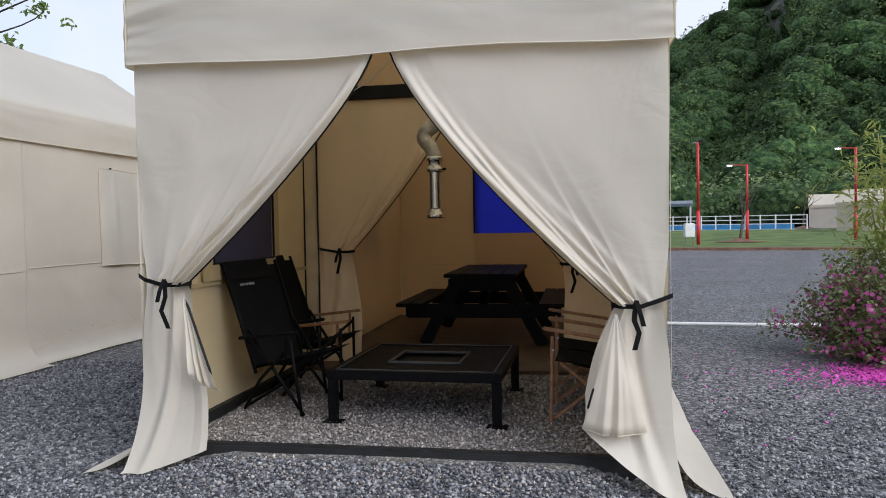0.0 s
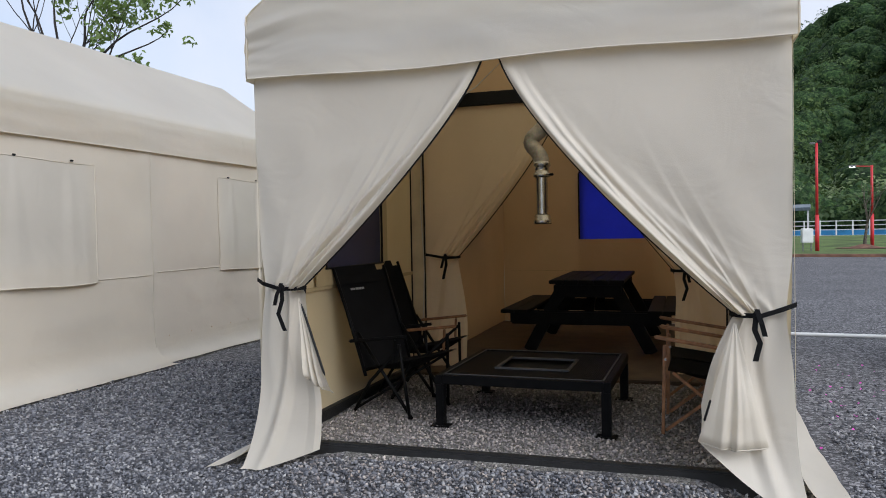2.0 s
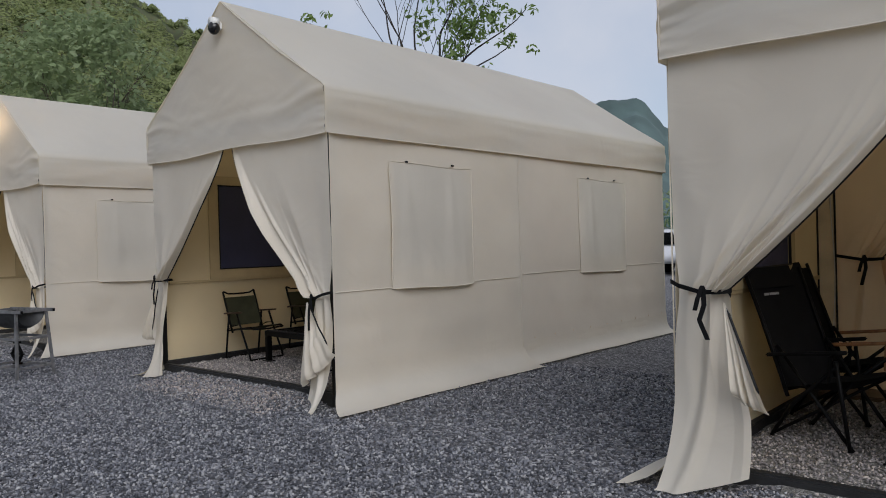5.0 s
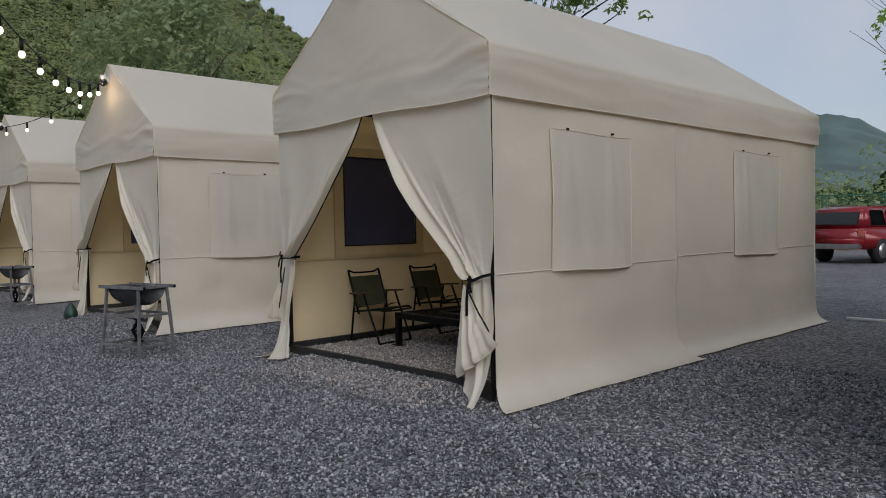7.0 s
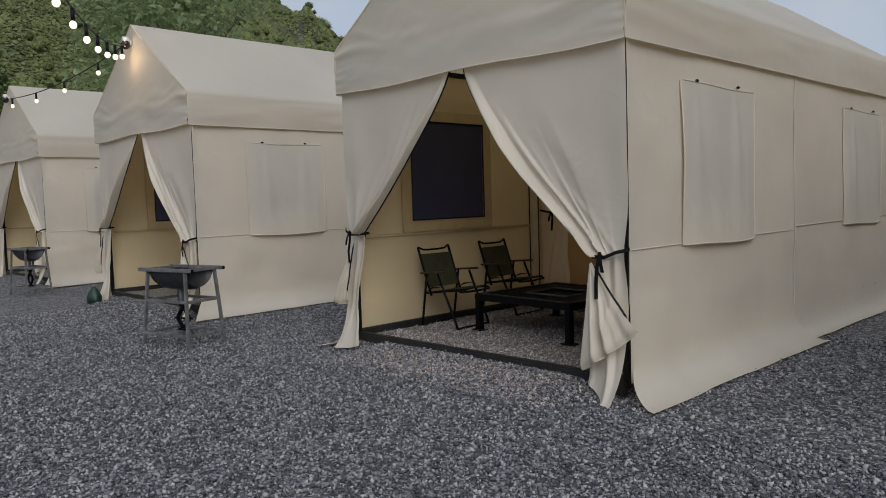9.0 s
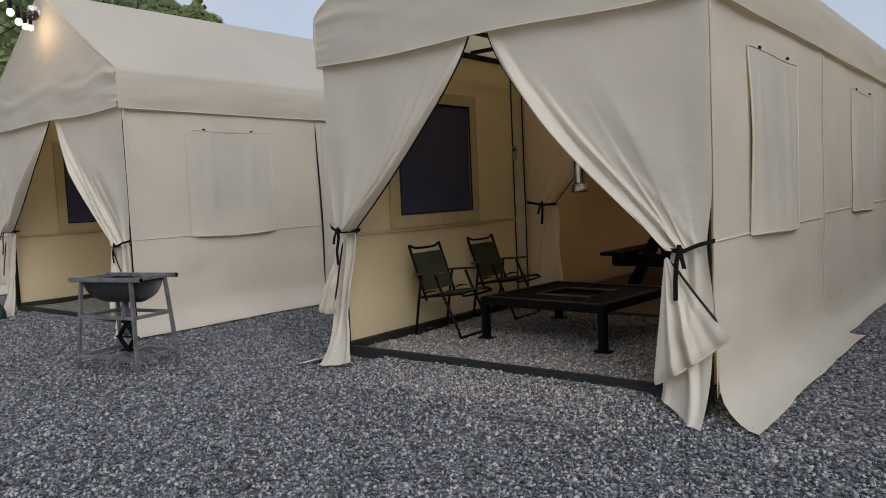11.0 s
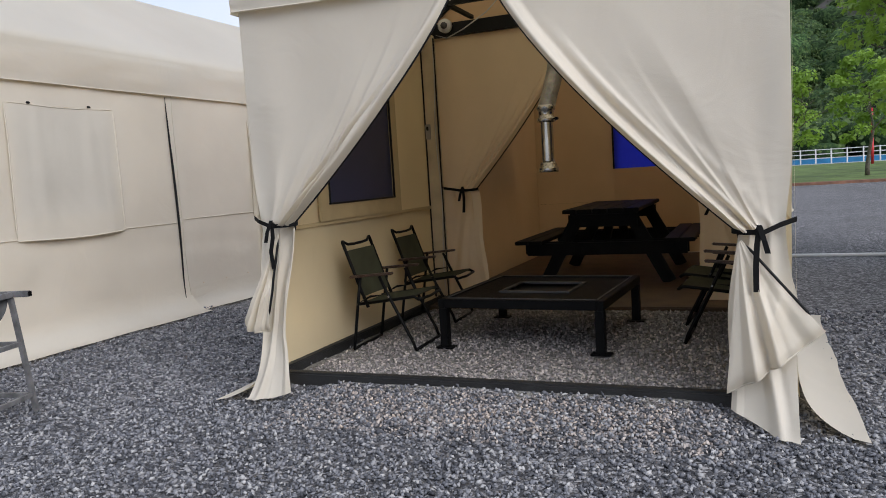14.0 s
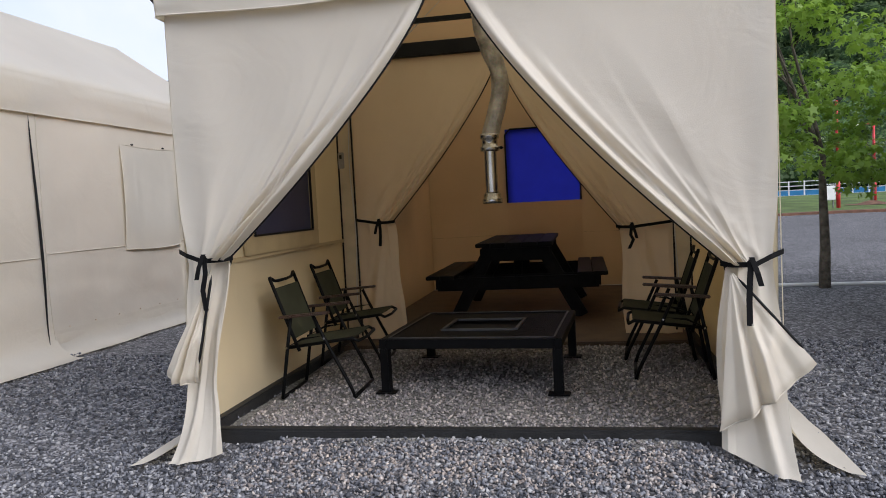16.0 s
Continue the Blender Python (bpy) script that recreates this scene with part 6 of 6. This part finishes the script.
# ---------------- azalea, bamboo and petals ----------------
t = thing("azalea_bush", "fading magenta azalea bush with bare twigs on gravel", "bush")
rs = np.random.RandomState(3)
rnd = random.Random(3)
bm = bmesh.new()
C = Vector((4.86, 7.58, OUT))
tips = []
for i in range(260):
    a, e = rnd.uniform(0, 6.283), rnd.uniform(0.1, 1.25)
    d = Vector((math.cos(a) * math.cos(e), math.sin(a) * math.cos(e), math.sin(e)))
    ln = rnd.uniform(0.72, 1.2)
    p0 = C + Vector((rnd.uniform(-0.3, 0.3), rnd.uniform(-0.3, 0.3), 0.02))
    pts = [p0 + d * ln * k + Vector((rnd.uniform(-1, 1), rnd.uniform(-1, 1), rnd.uniform(-1, 1))) * 0.05 * k + Vector((0, 0, 0.12 * k * (1 - k))) for k in lin(0, 1, 5)]
    tube(pts, 0.008, 4, bm, radii=[0.011 * (1 - 0.8 * k) for k in lin(0, 1, 5)])
    tips.extend(pts[2:])
part("twigs", bm, TWIG, t, "tangle of dry brown twigs")
P, N, F, FN = [], [], [], []
for p in tips:
    if p.z > OUT + 0.45 or p.x < C.x - 0.4:
        for j in range(24):
            P.append(p + Vector((rnd.gauss(0, 0.07), rnd.gauss(0, 0.07), rnd.gauss(0, 0.06)))); N.append((0, 0, 1))
    if p.x < C.x - 0.2 and p.z < OUT + 0.95 and rnd.random() < 0.8:
        for j in range(7):
            F.append(p + Vector((rnd.gauss(0, 0.06), rnd.gauss(0, 0.06), rnd.gauss(0, 0.05)))); FN.append((p - C).normalized())
cloud("leaves", P, N, 0.026, AZLEAF, 4, 0.8, 5, t)
cloud("flowers", F, FN, 0.022, AZFLOWER, 5, 0.6, 6, t)

t = thing("bamboo", "clump of slender yellow-green bamboo behind the azalea", "bamboo")
P, N = [], []
for i in range(9):
    x, y = 5.2 + rnd.uniform(-0.5, 0.5), 8.15 + rnd.uniform(-0.3, 0.4)
    h = rnd.uniform(1.75, 2.4)
    lx, ly = rnd.uniform(-0.25, 0.1), rnd.uniform(-0.1, 0.1)
    pts = [Vector((x + lx * k * k, y + ly * k, OUT + h * k)) for k in lin(0, 1, 10)]
    part("stalk", tube(pts, 0.014, 8, radii=[0.016 - 0.010 * k for k in lin(0, 1, 10)]), mat("bamboo_stalk", (0.33, 0.30, 0.09), 0.45, var=0.2) if i == 0 else bpy.data.materials["bamboo_stalk"], t, "", True)
    for p in pts[4:]:
        for j in range(34):
            P.append(p + Vector((rnd.gauss(0, 0.2), rnd.gauss(0, 0.2), rnd.gauss(0, 0.12)))); N.append((0.2, 0, 0.7))
cloud("leaves", P, N, 0.072, BAMBOO, 4, 0.7, 8, t, aspect=0.16)

P = []
rs = np.random.RandomState(12)
for i in range(9500):
    a = rs.uniform(0, 6.283)
    r = abs(rs.normal(0, 0.42))
    x, y = 4.10 + r * 1.25 * math.cos(a) + rs.uniform(0, 0.9), 6.65 + r * 0.62 * math.sin(a) + rs.uniform(-0.1, 0.25)
    P.append((x, y, ground_z(x, y) + 0.021 + rs.uniform(0, 0.012)))
for i in range(140):
    x, y = rs.uniform(1.4, 5.5), rs.uniform(4.8, 8.2)
    P.append((x, y, ground_z(x, y) + 0.016))
tagged(cloud("fallen_petals", P, [(0, 0, 1)] * len(P), 0.0130, PETAL, 5, 0.35, 13), "fallen magenta azalea petals scattered on the gravel", "petals", kind="stuff")

# ---------------- parked cars and the green fence ----------------
def car(name, label, m, paint, pickup=True):
    t = thing(name, label, "car")
    L, W = 5.1, 1.9
    glass = bpy.data.materials.get("car_glass") or mat("car_glass", (0.012, 0.014, 0.016), 0.08, var=0.1)
    tyre = bpy.data.materials.get("tyre") or mat("tyre", (0.014, 0.014, 0.015), 0.85, var=0.2)
    rimm = bpy.data.materials.get("rim") or mat("rim", (0.45, 0.45, 0.46), 0.3, 0.9, var=0.1)
    prof = [(-2.5, 0.45), (-2.55, 0.75), (-2.5, 1.02), (-0.2 - 2.2, 1.08), (0.9, 1.10), (2.0, 1.02), (2.45, 0.85), (2.55, 0.6), (2.5, 0.42)]
    def slab(pr, w0, w1, zc):
        bm = bmesh.new()
        r = []
        for s, k in ((-1, 1), (1, 1)):
            r.append([bm.verts.new((x, s * (w0 if z < zc else w1) / 2, z)) for x, z in pr])
        n = len(pr)
        for i in range(n):
            bm.faces.new((r[0][i], r[0][(i + 1) % n], r[1][(i + 1) % n], r[1][i]))
        bm.faces.new(r[0][::-1])
        bm.faces.new(r[1])
        bmesh.ops.recalc_face_normals(bm, faces=bm.faces)
        bmesh.ops.bevel(bm, geom=bm.edges[:], offset=0.05, segments=3, affect='EDGES', clamp_overlap=True)
        return bm
    part("body", slab(prof, W, W - 0.08, 0.8), paint, t, "", True)
    cab = [(-2.42, 1.06), (-2.25, 1.62), (-1.9, 1.72), (0.3, 1.72), (0.55, 1.66), (1.25, 1.08)]
    part("cabin", slab(cab, W - 0.1, W - 0.4, 1.3), paint, t, "", True)
    for s in (-1, 1):
        for x0, x1, tx0, tx1 in ((-2.1, -1.25, -2.0, -1.25), (-1.1, -0.3, -1.1, -0.35), (-0.2, 0.85, -0.2, 0.45)):
            bm = bmesh.new()
            v = [bm.verts.new(p) for p in ((x0, s * 0.90, 1.14), (x1, s * 0.90, 1.14), (tx1, s * 0.79, 1.60), (tx0, s * 0.79, 1.60))]
            f = bm.faces.new(v)
            bmesh.ops.solidify(bm, geom=[f], thickness=0.02)
            part("side_window", bm, glass, t, "dark side window")
        for x in (-1.55, 1.6):
            wh = part("wheel", tube([(x, s * 0.74, 0.37), (x, s * 0.96, 0.37)], 0.37, 24), tyre, t, "", True)
            part("rim", tube([(x, s * 0.90, 0.37), (x, s * 0.975, 0.37)], 0.23, 16), rimm, wh, "", True)
        part("tail_light", box(-2.5, s * 0.82, 0.93, 0.1, 0.2, 0.26, 0.03), mat("tail_light", (0.55, 0.15, 0.12), 0.2) if "tail_light" not in bpy.data.materials else bpy.data.materials["tail_light"], t)
        part("roof_rail", bar((-1.7, s * 0.7, 1.77), (0.2, s * 0.7, 1.77), 0.04, 0.04), rimm, t)
    part("rear_window", box(-2.37, 0, 1.36, 0.05, 1.35, 0.40, 0.02, Matrix.Rotation(math.radians(17), 4, 'Y')), glass, t)
    part("bumper", box(-2.58, 0, 0.52, 0.14, 1.7, 0.16, 0.04), rimm, t)
    t.matrix_world = m
    return t
CARRED = mat("red_car_paint", (0.20, 0.008, 0.014), 0.2, 0.1, var=0.06)
CARWHITE = mat("white_car_paint", (0.62, 0.64, 0.68), 0.2, 0.0, var=0.05)
car("pickup_truck", "dark red pickup with a canopy parked on gravel", pose(-4.75, 28.2, ground_z(-4.75, 28.2), 0, 0, 70), CARRED)
car("parked_car", "white parked car beside the red pickup", pose(-8.6, 29.6, ground_z(-8.6, 29.6), 0, 0, 70), CARWHITE)
t = thing("mesh_fence", "green mesh fence behind the parked cars", "fence")
GREENMESH = mat("green_mesh", (0.03, 0.16, 0.10), 0.6, var=0.3, scale=2)
for i in range(10):
    part("post", box(-24 + i * 2.6, 40, 1.2, 0.08, 0.08, 2.6, 0.01), GREENMESH, t)
for z in (0.1, 0.9, 1.7, 2.45):
    part("rail", box(-12.3, 40, z, 23.4, 0.04, 0.05, 0), GREENMESH, t)
bm = bmesh.new()
for i in range(230):
    box(-24 + i * 0.1017, 40, 1.25, 0.012, 0.012, 2.4, 0, bm=bm)
tagged(part("wire_mesh", bm, GREENMESH, t), "green wire mesh", kind="stuff")
t.matrix_world = pose(0, 0, OUT)

# ---------------- loose gravel ----------------
def stone_mat(name, lift, warm, even=0.0):
    m = bpy.data.materials.new(name)
    m.use_nodes = True
    n, l = m.node_tree.nodes, m.node_tree.links
    b = n["Principled BSDF"]
    b.inputs["Roughness"].default_value = 0.8
    g = n.new("ShaderNodeNewGeometry")
    rp = n.new("ShaderNodeValToRGB")
    e = rp.color_ramp.elements
    e[0].color = (0.026, 0.028, 0.035, 1)
    e[1].color = (0.46, 0.445, 0.44, 1)
    for p, c in ((0.35, (0.095, 0.097, 0.112, 1)), (0.7, (0.225, 0.224, 0.244, 1)), (0.9, (0.34, 0.33, 0.33, 1))):
        x = rp.color_ramp.elements.new(p)
        x.color = c
    for q in rp.color_ramp.elements:
        c = [v * (1 - even) + w * even for v, w in zip(q.color, (0.16, 0.158, 0.168))]
        q.color = (min(1, c[0] * lift * (1 + warm)), min(1, c[1] * lift), min(1, c[2] * lift * (1 - warm)), 1)
    l.new(g.outputs["Random Per Island"], rp.inputs["Fac"])
    l.new(rp.outputs["Color"], b.inputs["Base Color"])
    return m
STONE = stone_mat("gravel_stone", 1.0, -0.03, 0.10)
STONE_RUST = stone_mat("rusty_gravel_stone", 1.55, 0.15, 0.5)
STONE_PALE = stone_mat("pale_gravel_stone", 1.5, 0.085, 0.45)

def scatter_stones(name, label, x, y, z, size, seed, material=None):
    rs = np.random.RandomState(seed)
    n = len(x)
    base = np.array([(1, 0, 0), (-1, 0, 0), (0, 1, 0), (0, -1, 0), (0, 0, 1), (0, 0, -1)], float)
    tri = np.array([(0, 2, 4), (2, 1, 4), (1, 3, 4), (3, 0, 4), (2, 0, 5), (1, 2, 5), (3, 1, 5), (0, 3, 5)], np.int32)
    v = base[None] * rs.uniform(0.65, 1.25, (n, 6, 1)) + rs.normal(0, 0.22, (n, 6, 3))
    v *= (size * rs.uniform(0.6, 1.4, n))[:, None, None] * np.array((1, 0.8, 0.62))
    q = rs.normal(0, 1, (n, 4)) * np.array((1, 0.5, 0.5, 1))
    q /= np.linalg.norm(q, axis=1)[:, None]
    w, a, b, c = q.T
    R = np.stack([1 - 2 * (b * b + c * c), 2 * (a * b - c * w), 2 * (a * c + b * w), 2 * (a * b + c * w), 1 - 2 * (a * a + c * c), 2 * (b * c - a * w), 2 * (a * c - b * w), 2 * (b * c + a * w), 1 - 2 * (a * a + b * b)], 1).reshape(n, 3, 3)
    v = np.einsum('nij,nkj->nki', R, v) + np.stack([x, y, z], 1)[:, None, :]
    f = (tri[None] + (np.arange(n) * 6)[:, None, None]).reshape(-1)
    me = bpy.data.meshes.new(name)
    me.vertices.add(n * 6)
    me.vertices.foreach_set("co", v.astype(np.float32).ravel())
    me.loops.add(n * 24)
    me.loops.foreach_set("vertex_index", f.astype(np.int32))
    me.polygons.add(n * 8)
    me.polygons.foreach_set("loop_start", np.arange(0, n * 24, 3, dtype=np.int32))
    me.update(calc_edges=True)
    me.materials.append(material or STONE)
    return tagged(new(name, me), label, "gravel", kind="stuff")

# heights of the ground read from its own grid
GX, GY = np.array(gx), np.array(gy)
GZ = np.array([v.co.z for v in gm.vertices]).reshape(len(gy), len(gx))
def heights(x, y):
    i = np.clip(np.searchsorted(GX, x) - 1, 0, len(GX) - 2)
    j = np.clip(np.searchsorted(GY, y) - 1, 0, len(GY) - 2)
    u, v = (x - GX[i]) / (GX[i + 1] - GX[i]), (y - GY[j]) / (GY[j + 1] - GY[j])
    return GZ[j, i] * (1 - u) * (1 - v) + GZ[j, i + 1] * u * (1 - v) + GZ[j + 1, i] * (1 - u) * v + GZ[j + 1, i + 1] * u * v

rs = np.random.RandomState(44)
def field(x0, x1, y0, y1, density):
    n = int((x1 - x0) * (y1 - y0) * density)
    return rs.uniform(x0, x1, n), rs.uniform(y0, y1, n)
# strips along the tent fronts, by distance along the row: (from, to, near, far, stones per square metre)
STRIPS = [(-7.5, -4.6, -0.06, 0.17, 1900), (-5.0, 1.9, -2.0, -0.06, 2200), (-8.2, -5.0, -3.3, -0.06, 2200), (-13, -8.2, -3.9, -0.06, 1250), (1.9, 4.4, -1.4, 1.6, 950), (-4.4, -1.55, -0.06, 3.2, 1000), (-10.4, -7.5, -0.06, 3.0, 900),
          (-5.0, 3.6, -2.9, -2.0, 1300), (1.9, 5.2, 1.6, 2.4, 420), (1.9, 5.2, 2.4, 3.4, 150), (4.4, 5.4, -1.4, 1.6, 380), (-5.0, -4.4, -0.06, 0.35, 1300), (-8.2, -7.4, -0.06, 0.35, 1200), (1.2, 1.9, -0.06, 0.4, 1200), (-1.9, -1.3, -0.06, 0.3, 1200)]
# paler, finer gravel inside the porches and spilled at the thresholds
PORCH = [(-1.36, 1.36, 0.16, 2.3, 2300), (-7.42, -4.7, 0.30, 2.45, 2300), (-1.2, 1.2, -0.55, -0.02, 900), (-7.3, -4.85, -0.40, 0.14, 1500)]
cR, sR = math.cos(math.radians(ROW_TURN)), math.sin(math.radians(ROW_TURN))
def strewn(strips):
    X, Y = [], []
    for a0, a1, b0, b1, den in strips:
        u, v = field(a0, a1, b0, b1, den)
        X.append(TENTS[0][0] + u * cR - v * sR)
        Y.append(TENTS[0][1] + u * sR + v * cR)
    X, Y = np.concatenate(X), np.concatenate(Y)
    return X, Y, heights(X, Y) + rs.uniform(-0.003, 0.012, len(X))
scatter_stones("gravel_stones", "loose crushed grey stones covering the lot", *strewn(STRIPS), 0.0138, 45)
RUST = [(-0.8, 0.9, -0.34, -0.10, 420), (-6.95, -5.15, -0.26, 0.08, 1300), (-7.2, -4.9, -0.40, 0.10, 420)]
scatter_stones("rusty_gravel", "reddish soil-stained stones along the thresholds", *strewn(RUST), 0.0115, 47, STONE_RUST)
scatter_stones("porch_gravel", "pale fine crushed stones inside the tent porches", *strewn(PORCH), 0.0115, 46, STONE_PALE)
